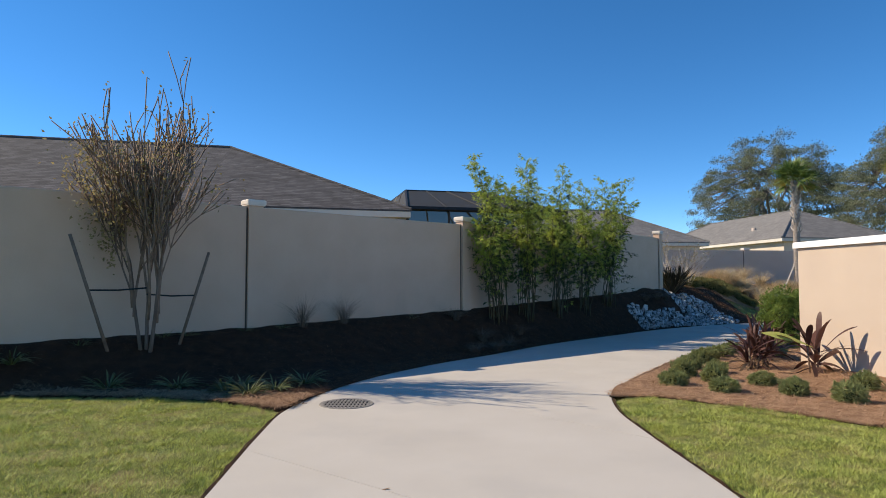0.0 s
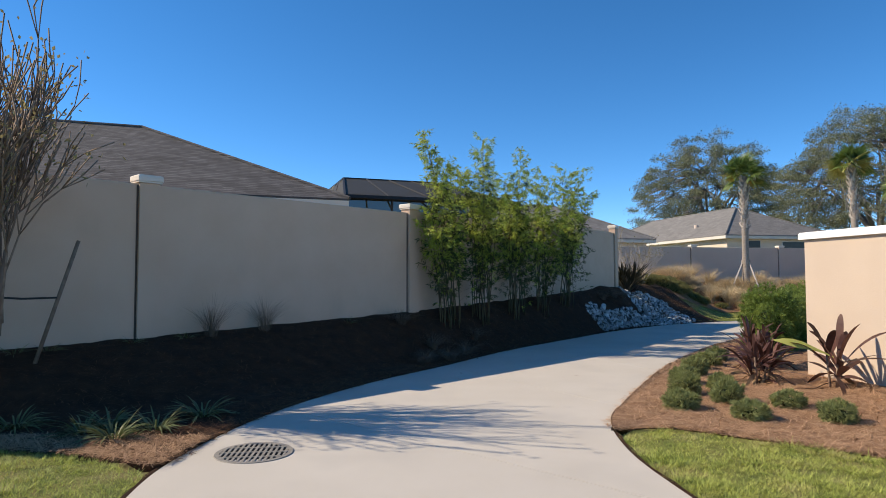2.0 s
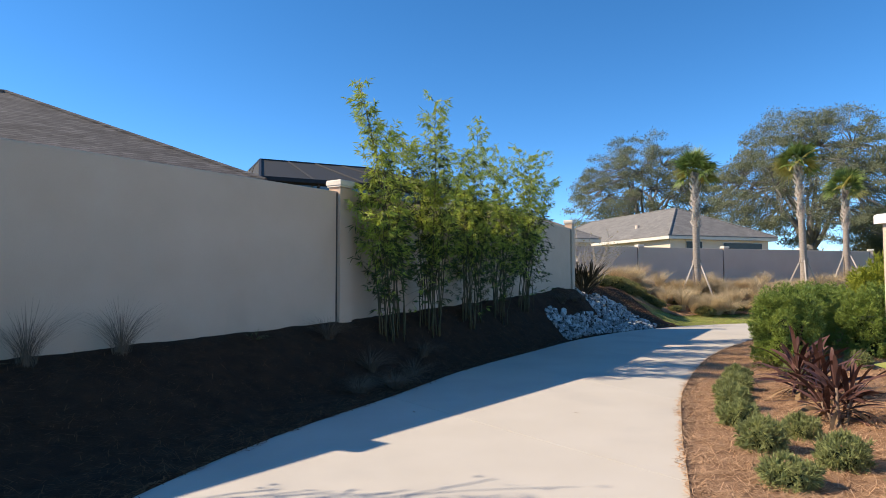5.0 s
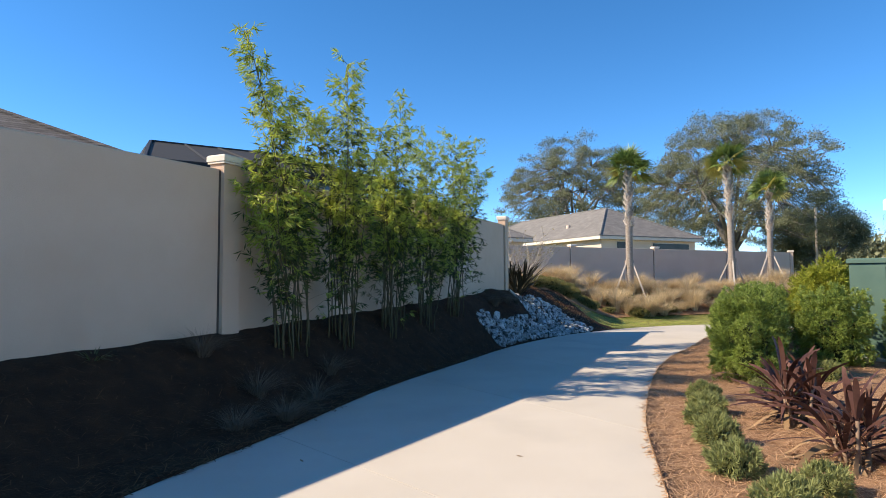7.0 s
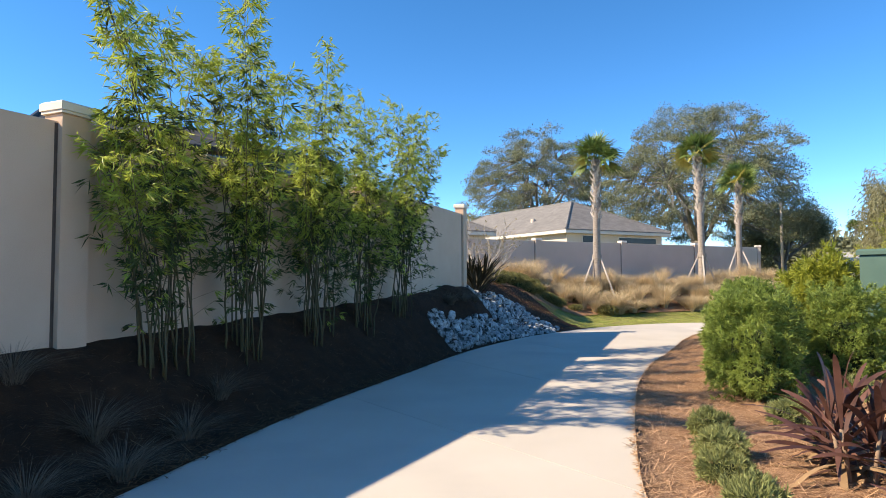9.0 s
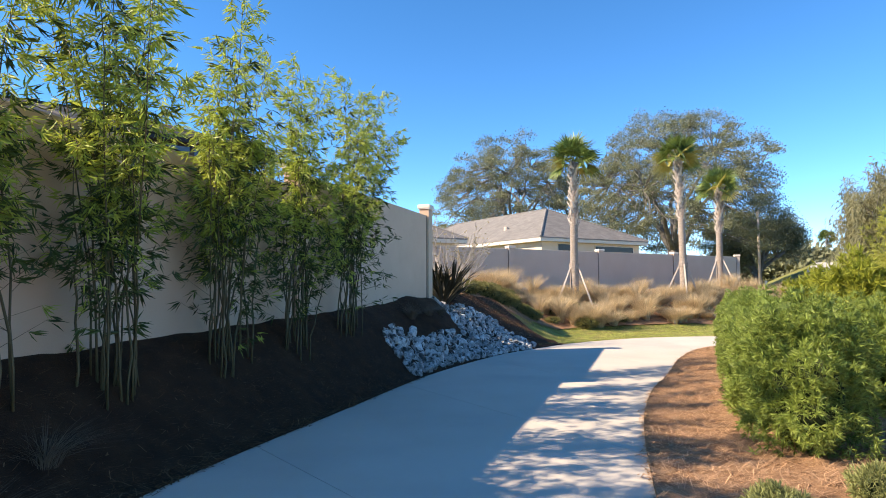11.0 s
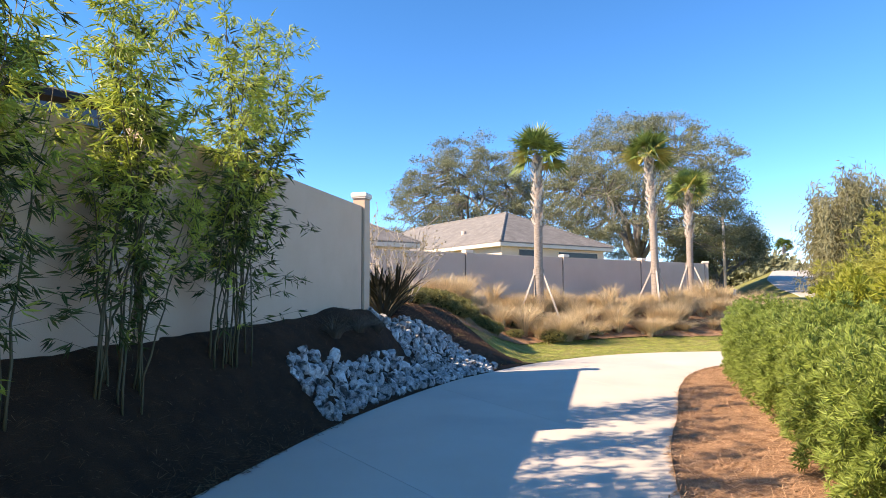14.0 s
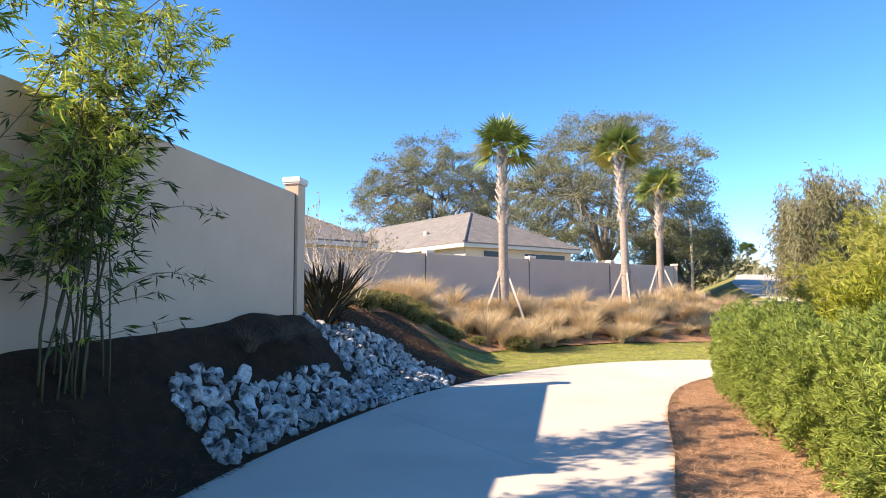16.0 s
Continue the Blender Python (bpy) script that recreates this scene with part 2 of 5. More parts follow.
# ---- mesh helpers ----
class Geo:
    """Lists of vertices and faces that grow."""

    def __init__(self):
        self.v, self.f = [], []

    def quad(self, *pts):
        k = len(self.v)
        self.v += [tuple(p) for p in pts]
        self.f.append(tuple(range(k, k + len(pts))))

    def box(self, c, size, rz=0.0, taper=1.0, bevel=0.0):
        """A box with its base centre at c; its upper edge chamfered by bevel."""
        k = len(self.v)
        cs, sn = math.cos(rz), math.sin(rz)
        sx, sy, sz = size[0] / 2, size[1] / 2, size[2]
        rings = [(0, 1, 0), (sz - bevel, taper, 0)] + ([(sz, taper, bevel)] if bevel else [])
        for z, t, b in rings:
            for a, d in ((-1, -1), (1, -1), (1, 1), (-1, 1)):
                x, y = a * (sx * t - b), d * (sy * t - b)
                self.v.append((c[0] + x * cs - y * sn, c[1] + x * sn + y * cs, c[2] + z))
        n = len(rings)
        self.f.append((k + 3, k + 2, k + 1, k))
        for r in range(n - 1):
            for i in range(4):
                j = (i + 1) % 4
                self.f.append((k + 4 * r + i, k + 4 * r + j, k + 4 * r + 4 + j, k + 4 * r + 4 + i))
        e = k + 4 * (n - 1)
        self.f.append((e, e + 1, e + 2, e + 3))
        return self

    def tube(self, pts, radii, n=6):
        k = len(self.v)
        pts = [Vector(p) for p in pts]
        for i, p in enumerate(pts):
            d = (pts[min(i + 1, len(pts) - 1)] - pts[max(i - 1, 0)])
            d = d.normalized() if d.length > 1e-6 else Vector((0, 0, 1))
            a = d.cross(Vector((0, 1, 0.3)))
            a = (a if a.length > 1e-3 else d.cross(Vector((1, 0, 0)))).normalized()
            b = d.cross(a)
            for j in range(n):
                q = 2 * math.pi * j / n
                self.v.append(tuple(p + (a * math.cos(q) + b * math.sin(q)) * radii[i]))
        for i in range(len(pts) - 1):
            for j in range(n):
                j2 = (j + 1) % n
                self.f.append((k + i * n + j, k + i * n + j2, k + (i + 1) * n + j2, k + (i + 1) * n + j))
        self.f.append(tuple(k + j for j in reversed(range(n))))
        self.f.append(tuple(k + (len(pts) - 1) * n + j for j in range(n)))
        return self

    def blade(self, pts, widths, side):
        """A ribbon along pts, widths across, turned to the direction side."""
        k = len(self.v)
        s = Vector(side).normalized()
        for p, w in zip(pts, widths):
            p = Vector(p)
            self.v += [tuple(p - s * (w / 2)), tuple(p + s * (w / 2))]
        for i in range(len(pts) - 1):
            a = k + 2 * i
            self.f.append((a, a + 1, a + 3, a + 2))


def mesh_of(geo, name, smooth=False):
    me = bpy.data.meshes.new(name)
    me.from_pydata(geo.v, [], geo.f)
    if smooth:
        me.polygons.foreach_set("use_smooth", [True] * len(me.polygons))
    me.update()
    return me


def part(name, geo, material, parent=None, label="", smooth=False, at=None):
    me = geo if isinstance(geo, bpy.types.Mesh) else mesh_of(geo, name, smooth)
    if not me.materials:
        me.materials.append(material)
    ob = new(name, me)
    if parent:
        ob.parent = parent
    if at is not None:
        ob.matrix_basis = at
    return tagged(ob, label)


def thing(name, m, label, category, group="", kind=""):
    ob = new(name)
    ob.empty_display_size = 0.2
    ob.matrix_basis = m if isinstance(m, Matrix) else Matrix.Translation(m)
    return tagged(ob, label, category, group, kind)


def leaf_cloud(geo, centres, dirs, length, width, rng, droop=0.0, spread=1.0):
    """Pointed four-cornered leaves at centres, along dirs jittered by spread; vectorised."""
    c, d = np.asarray(centres, float), np.asarray(dirs, float)
    n = len(c)
    d = d + rng.normal(0, spread, (n, 3)) + np.array((0, 0, -droop))
    d /= np.linalg.norm(d, axis=1)[:, None] + 1e-9
    s = np.cross(d, rng.normal(0, 1, (n, 3)))
    s /= np.linalg.norm(s, axis=1)[:, None] + 1e-9
    ln = length * rng.uniform(0.6, 1.3, n)[:, None]
    wd = width * rng.uniform(0.7, 1.3, n)[:, None]
    up = np.cross(s, d)
    mid = c + d * ln * 0.45 + up * ln * 0.06
    k = len(geo.v)
    v = np.stack([c, mid - s * wd / 2, c + d * ln, mid + s * wd / 2], 1).reshape(-1, 3)
    geo.v += [tuple(p) for p in v.tolist()]
    geo.f += [(k + 4 * i, k + 4 * i + 1, k + 4 * i + 2, k + 4 * i + 3) for i in range(n)]


# ---- plan ----
LEFT_EDGE = [(-1.6, -12), (-1.6, 2.5), (-1.69, 4.5), (-1.86, 6.5), (-1.9, 7.7), (-1.58, 9.26), (-1.06, 10.6), (-0.14, 12.25), (1.1, 14.0), (2.72, 16.42),
             (5.03, 19.23), (7.45, 22.05), (10.3, 24.65), (12.0, 25.75), (14.0, 26.8), (16.5, 27.5), (18.6, 27.45), (20.9, 26.4), (23.2, 23.5), (24.0, 18.0), (24.0, 8.0)]
RIGHT_EDGE = [(2.1, -12), (2.1, 2.5), (2.1, 4.5), (2.08, 6.5), (2.12, 7.7), (2.4, 8.95), (2.95, 9.95), (3.9, 11.5), (5.15, 13.4), (7.5, 16.35), (9.4, 18.35),
              (11.0, 19.7), (12.9, 21.35), (14.5, 22.45), (15.9, 23.0), (17.0, 23.3), (18.1, 23.2), (19.0, 22.5), (19.6, 20.5), (19.8, 16.0), (19.8, 8.0)]
PILLARS = [(-19.2, 10.1), (-13.15, 9.65), (-7.15, 9.25), (-3.77, 12.40), (0.53, 16.34), (4.68, 21.12), (8.96, 26.05)]
FOOT = [0.5, 0.5, 0.54, 0.58, 0.75, 0.95, 1.15]
TOPS = [3.0, 3.0, 3.0, 3.0, 3.06, 3.3]
BANK = [0.8, 0.8, 1.1, 2.7, 1.3, 1.45, 1.75]


def dense(line, step):
    """The polyline smoothed and sampled about every step metres."""
    p = np.array(line, float)
    out = []
    for i in range(len(p) - 1):
        a, b, c, d = p[max(i - 1, 0)], p[i], p[i + 1], p[min(i + 2, len(p) - 1)]
        ln = np.linalg.norm(c - b)
        k = max(1, int(round(ln / step)))
        m1 = (c - a) * ln / (np.linalg.norm(c - b) + np.linalg.norm(b - a) + 1e-9) if i else c - b
        m2 = (d - b) * ln / (np.linalg.norm(d - c) + np.linalg.norm(c - b) + 1e-9) if i + 2 < len(p) else c - b
        for j in range(k):
            t = j / k
            out.append((2 * t**3 - 3 * t**2 + 1) * b + (t**3 - 2 * t**2 + t) * m1 + (3 * t**2 - 2 * t**3) * c + (t**3 - t**2) * m2)
    out.append(p[-1])
    return np.array(out)


def along(line, count):
    """count points at even shares of each span, so that two edges pair up."""
    return dense(line, 0.1)[np.linspace(0, len(dense(line, 0.1)) - 1, count).round().astype(int)]


EDGE_L, EDGE_R = dense(LEFT_EDGE, 0.2), dense(RIGHT_EDGE, 0.2)


def inside(poly, x, y):
    x, y = np.asarray(x, float), np.asarray(y, float)
    hit = np.zeros(x.shape, bool)
    for (x1, y1), (x2, y2) in zip(poly, np.roll(poly, -1, 0)):
        if y1 != y2:
            hit ^= ((y1 > y) != (y2 > y)) & (x < (x2 - x1) * (y - y1) / (y2 - y1) + x1)
    return hit


PATH_POLY = np.vstack([EDGE_L, EDGE_R[::-1]])
PIL = np.array(PILLARS)
ARC = np.concatenate([[0], np.cumsum(np.linalg.norm(np.diff(PIL, axis=0), axis=1))])


def wall_frame(x, y):
    """Run along the perimeter wall and distance in front of it."""
    x, y = np.asarray(x, float), np.asarray(y, float)
    best, run, dist = np.full(x.shape, 1e9), np.zeros(x.shape), np.zeros(x.shape)
    for i in range(len(PIL) - 1):
        a, d = PIL[i], PIL[i + 1] - PIL[i]
        ln = np.linalg.norm(d)
        d = d / ln
        s = np.clip((x - a[0]) * d[0] + (y - a[1]) * d[1], 0, ln)
        px, py = x - a[0] - d[0] * s, y - a[1] - d[1] * s
        r = np.hypot(px, py)
        take = r < best
        best = np.where(take, r, best)
        run = np.where(take, ARC[i] + s, run)
        dist = np.where(take, np.where(px * d[1] - py * d[0] > 0, r, -r), dist)
    return run, dist


def smooth01(t):
    t = np.clip(t, 0, 1)
    return t * t * (3 - 2 * t)


def near_line(line, x, y):
    """Distance to a sampled line."""
    x, y = np.asarray(x, float), np.asarray(y, float)
    best = np.full(x.shape, 1e9)
    for px, py in line[::2]:
        best = np.minimum(best, (x - px) ** 2 + (y - py) ** 2)
    return np.sqrt(best)


def height(x, y):
    """The ground's height."""
    x, y = np.asarray(x, float), np.asarray(y, float)
    base = -0.012 * np.clip(y - 5, 0, 23)
    run, dist = wall_frame(x, y)
    foot, bank = np.interp(run, ARC, FOOT), np.interp(run, ARC, BANK)
    h = base + (foot - base) * smooth01(1 - dist / bank) ** 0.85
    # far slope behind the bend, up to the far wall
    t = y - (27.4 + np.clip(x - 16, -8, 0) * 0.45 - np.clip(x - 19, 0, 30) * 0.05 + 2.2 * smooth01((x - 12.5) / 4.5))
    wide = np.interp(x, (10, 12, 14, 18), (2.6, 4.2, 5.4, 7.4))
    far = base + (1.27 - base) * smooth01(t / wide)
    gate = smooth01((x - 8.9) / 1.4) * (t > 0)
    h = np.where(t > 0, h + (far - h) * gate, h)
    h = np.where(t > 12, 1.27, h)
    h = h + 0.2 * np.exp(-((x - 8.35) ** 2 + (y - 24.35) ** 2) / 0.5)
    # low swell in the right-hand bed
    h = h + 0.10 * smooth01((x - y * 0.62 + 2.2) / 3.0) * (y < 24) * (x > 2.2) * smooth01((y - 8.4) / 1.5)
    return h


def hz(x, y):
    return float(height(np.array([x]), np.array([y]))[0])


def sheet(geo, rows, lift=0.0, bumps=0.0, rng=None):
    """A surface through rows of (x, y) points, laid on the ground."""
    k, n = len(geo.v), len(rows[0])
    for row in rows:
        h = height(row[:, 0], row[:, 1]) + lift
        for (x, y), z in zip(row, h):
            b = bumps * (noise.noise(Vector((x * 2.2, y * 2.2, 1))) + 0.5 * noise.noise(Vector((x * 7, y * 7, 5)))) if bumps else 0
            geo.v.append((x, y, z + b))
    for i in range(len(rows) - 1):
        for j in range(n - 1):
            a = k + i * n + j
            geo.f.append((a, a + 1, a + n + 1, a + n))


# ---- ground ----
def build_ground():
    def axis(lo, hi, fine_lo, fine_hi, step):
        mid = np.arange(fine_lo, fine_hi + 1e-6, step)
        left = fine_lo - np.geomspace(step, fine_lo - lo, 26)[::-1]
        right = fine_hi + np.geomspace(step, hi - fine_hi, 26)
        return np.concatenate([left, mid, right])
    xs, ys = axis(-1500, 1500, -14, 46, 0.3), axis(-600, 2500, -8, 46, 0.3)
    gx, gy = np.meshgrid(xs, ys)
    h = height(gx, gy)
    run, dist = wall_frame(gx, gy)
    bed = (dist < -0.4) & (run > 0.1) & (run < ARC[-1] - 0.1)
    h = np.where(bed, np.maximum(h, 0.8), h)
    covered = inside(PATH_POLY, gx, gy) | inside(np.vstack([BED_FRONT, PIL[::-1]]), gx, gy)
    covered |= inside(np.vstack([EDGE_R[(EDGE_R[:, 1] > 8.7) & (EDGE_R[:, 0] < 18.2)], np.array([(18.7, 20.3), (16, 17.2), (12, 13.2), (8.9, 9.2), (7.0, 5.0)]), np.array(RIGHT_FRONT[-2::-1]) + np.array((0.3, 0.4))]), gx, gy)
    covered |= inside(np.array([(10.6, 27.9), (14.2, 30.6), (22, 31.2), (32, 29.9), (36, 40.0), (18.5, 37.9), (7.0, 37)]), gx, gy)
    h = h - np.where(covered, 0.10, 0.0)
    g = Geo()
    g.v = np.stack([gx, gy, h], -1).reshape(-1, 3).tolist()
    n = len(xs)
    g.f = [(i * n + j, i * n + j + 1, (i + 1) * n + j + 1, (i + 1) * n + j) for i in range(len(ys) - 1) for j in range(n - 1)]
    ob = part("ground", g, GRASS_SOIL, smooth=True)
    tagged(ob, "mown lawn and open ground around the path", "ground", kind="structure")



def build_path():
    root = thing("path", (0, 0, 0), "pale broom-finished concrete cart path curving between planting beds", "path", kind="structure")
    n = 420
    a, b = along(LEFT_EDGE, n), along(RIGHT_EDGE, n)
    cuts = list(range(0, n, 26)) + [n - 1]
    for c0, c1 in zip(cuts, cuts[1:]):
        g = Geo()
        ring = []
        for i in range(c0, c1 + 1):
            pa, pb = a[i], b[i]
            if i in (c0, c1) and 0 < i < n - 1:
                d = (a[i + 1] - a[i - 1])
                d = d / np.linalg.norm(d) * (0.004 if i == c0 else -0.004)
                pa, pb = pa + d, pb + d
            mid = [pa + (pb - pa) * t for t in np.linspace(0, 1, 7)]
            z = [-0.012 * min(max(p[1] - 5, 0), 23) + 0.012 for p in mid]
            ring.append([(p[0], p[1], zz) for p, zz in zip(mid, z)])
        m = 7
        for r in ring:
            g.v += r
        for i in range(len(ring) - 1):
            for j in range(m - 1):
                q = i * m + j
                g.f.append((q, q + 1, q + m + 1, q + m))
        # skirts
        border = [i * m for i in range(len(ring))], [i * m + m - 1 for i in range(len(ring))], list(range(m)), [(len(ring) - 1) * m + j for j in range(m)]
        for line, flip in zip(border, (1, 0, 0, 1)):
            k = len(g.v)
            g.v += [(g.v[i][0], g.v[i][1], g.v[i][2] - 0.13) for i in line]
            for i in range(len(line) - 1):
                f = (line[i], line[i + 1], k + i + 1, k + i)
                g.f.append(f[::-1] if flip else f)
        part("slab", g, CONCRETE, root)


build_path()


def wall_run(name, label, pil, foot, tops, stucco, caps, pillar=0.31, thick=0.15, over=0.046, last=0.0):
    root = thing(name, (0, 0, 0), label, "wall", kind="structure")
    for i in range(len(pil) - 1):
        a, b = Vector((*pil[i], 0)), Vector((*pil[i + 1], 0))
        rz = math.atan2(b.y - a.y, b.x - a.x)
        mid = (a + b) / 2
        base = min(foot[i], foot[i + 1]) - 0.5
        part("panel", Geo().box((mid.x, mid.y, base), ((b - a).length - pillar + 0.06, thick, tops[i] - base), rz, bevel=0.012), stucco, root)
    for i, p in enumerate(pil):
        q, s = pil[max(i - 1, 0)], pil[min(i + 1, len(pil) - 1)]
        rz = math.atan2(s[1] - q[1], s[0] - q[0])
        top = max(tops[max(i - 1, 0)], tops[min(i, len(tops) - 1)]) + 0.02 + (last if i == len(pil) - 1 else 0.0)
        base = foot[i] - 0.5
        post = part("pillar", Geo().box((p[0], p[1], base), (pillar, pillar * 0.82, top - base), rz, bevel=0.01), stucco, root)
        cap = Geo().box((p[0], p[1], top), (pillar + 0.05, pillar * 0.82 + 0.05, 0.03), rz, bevel=0.006)
        cap.box((p[0], p[1], top + 0.03), (pillar + over * 1.6, pillar * 0.82 + over * 1.6, 0.09), rz, bevel=0.02)
        part("cap", cap, caps, post, "lighter moulded cap")
        if i:
            u = (Vector(p) - Vector(pil[i - 1])).normalized()
            c = Vector(p) - u * (pillar / 2 + 0.014)
            low, high = base, tops[i - 1] - 0.02
            # dark strip, slightly proud of the panel, paints the shade of the open gap
            part("joint", Geo().box((c.x, c.y, low), (0.032, thick + 0.008, high - low), math.atan2(u.y, u.x)), JOINT_SHADE, root, "dark vertical strip painted for the shade in the expansion joint")
    return root


wall_run("wall_1", "tall beige stucco perimeter wall with capped pillars", PILLARS, FOOT, TOPS, STUCCO, CAP, last=0.15)
F0, FD = Vector((18.47, 38.17, 0)), UB * 6.1
FARP = [tuple((F0 + FD * k)[:2]) for k in (-2, -1, 0, 1, 2, 3)] + [tuple((F0 + FD * 3 + VB * 6.1)[:2])]
wall_run("wall_2", "distant grey-beige stucco wall with capped pillars on a rise", FARP, [1.25] * 7, [3.37] * 6, FAR_STUCCO, CAP, pillar=0.34)


def entry_wall():
    a, b = Vector((6.5, 11.45, 0)), Vector((7.15, 5.2, 0))
    d = (b - a).normalized()
    rz = math.atan2(d.y, d.x)
    side = Vector((-d.y, d.x, 0))
    if side.x < 0:
        side = -side
    mid = (a + b) / 2 + side * 0.15
    root = thing("wall_3", (mid.x, mid.y, 0), "cream stucco garden wall with a white coping", "wall", kind="structure")
    part("panel", Geo().box((0, 0, -0.4), ((b - a).length, 0.3, 2.53), rz), STUCCO_CREAM, root)
    part("coping", Geo().box((0, 0, 2.13), ((b - a).length + 0.12, 0.42, 0.11), rz, bevel=0.02), CAP_WHITE, root, "white coping")


entry_wall()


# ---- beds ----
def loft(p, q, n_across):
    return [p + (q - p) * t for t in np.linspace(0, 1, n_across)]


def wall_line(s0, s1, n, off=0.0):
    s = np.linspace(s0, s1, n)
    x, y = np.interp(s, ARC, PIL[:, 0]), np.interp(s, ARC, PIL[:, 1])
    dx, dy = np.gradient(x), np.gradient(y)
    ln = np.hypot(dx, dy)
    return np.stack([x + dy / ln * off, y - dx / ln * off], -1)


LAWN_EDGE = [(-14.0, 7.2), (-9.0, 8.2), (-6.0, 8.62), (-4.85, 8.6), (-3.65, 8.45), (-2.75, 8.15), (-1.92, 7.72)]
BED_FRONT = np.vstack([dense(LAWN_EDGE, 0.2), EDGE_L[(EDGE_L[:, 1] > 7.8) & (EDGE_L[:, 0] < 14.0)]])


def resample(line, n):
    d = np.concatenate([[0], np.cumsum(np.linalg.norm(np.diff(line, axis=0), axis=1))])
    s = np.linspace(0, d[-1], n)
    return np.stack([np.interp(s, d, line[:, 0]), np.interp(s, d, line[:, 1])], -1)


def left_bed():
    n = 260
    front = resample(BED_FRONT, n)
    run, dist = wall_frame(front[:, 0], front[:, 1])
    back = []
    for r in np.clip(run, 0, ARC[-1]):
        back.append((np.interp(r, ARC, PIL[:, 0]), np.interp(r, ARC, PIL[:, 1])))
    back = np.array(back)
    # shade-dark mulch carried on over the wedge that the flax shadows
    k = front[:, 0] > 10.8
    back[k] = back[k] + np.linspace(0, 1, k.sum())[:, None] * np.array((3.6, 3.4))
    g = Geo()
    sheet(g, loft(front, back, 26), 0.02, 0.025)
    for i in range(n):
        x, y = g.v[i][:2]
        if x < -1.9 and y < 9:
            g.v[i] = (x, y, hz(x, y) - 0.015)
    for i in range(4 * n, 26 * n):
        x, y, z = g.v[i]
        g.v[i] = (x, y, z + 0.03)
    # lip down to the soil
    k = len(g.v)
    g.v += [(x, y, hz(x, y) - 0.12) for x, y in front]
    g.f += [(i + 1, i, k + i, k + i + 1) for i in range(n - 1)]
    ob = part("planting_bed", g, SHADED_MULCH, smooth=True)
    tagged(ob, "mulch bank sloping up to the wall, shade put into its dark brown", "mulch", kind="structure")


left_bed()
RIGHT_FRONT = [(2.25, 8.55), (2.85, 8.62), (3.4, 8.15), (4.1, 7.45), (4.7, 6.65), (5.6, 5.6), (7.2, 4.6)]


def right_bed():
    edge = EDGE_R[(EDGE_R[:, 1] > 8.5) & (EDGE_R[:, 0] < 18.5)]
    n = 200
    front = resample(edge, n)
    back = resample(np.vstack([dense(RIGHT_FRONT, 0.2), np.array([(9, 9), (12, 13), (16, 17), (18.9, 20.5)])]), n)
    g = Geo()
    sheet(g, loft(front, back, 24), 0.045, 0.02)
    for i in range(n):
        x, y = g.v[23 * n + i][:2]
        g.v[23 * n + i] = (x, y, hz(x, y) + 0.01)
    k = len(g.v)
    g.v += [(x, y, hz(x, y) - 0.2) for x, y in back]
    g.f += [(23 * n + i + 1, 23 * n + i, k + i, k + i + 1) for i in range(n - 1)]
    k = len(g.v)
    g.v += [(x, y, hz(x, y) - 0.1) for x, y in front]
    g.f += [(i, i + 1, k + i + 1, k + i) for i in range(n - 1)]
    ob = part("planting_bed", g, MULCH, smooth=True)
    tagged(ob, "reddish-brown pine straw bed beside the path", "mulch", kind="structure")


right_bed()


def far_bed():
    front = resample(np.array([(9.6, 27.6), (11.2, 28.3), (13.3, 28.9), (14.9, 30.1), (17.5, 31.1), (22, 31.0), (27, 30.2), (33, 29.5)]), 90)
    back = resample(np.array([(6.0, 37.3), (18.5, 38.1), (36.6, 40.3)]), 90)
    g = Geo()
    sheet(g, loft(front, back, 18), 0.03, 0.05)
    ob = part("planting_bed", g, MULCH, smooth=True)
    tagged(ob, "brown mulch slope with dry grasses below the far wall", "mulch", kind="structure")


far_bed()
build_ground()


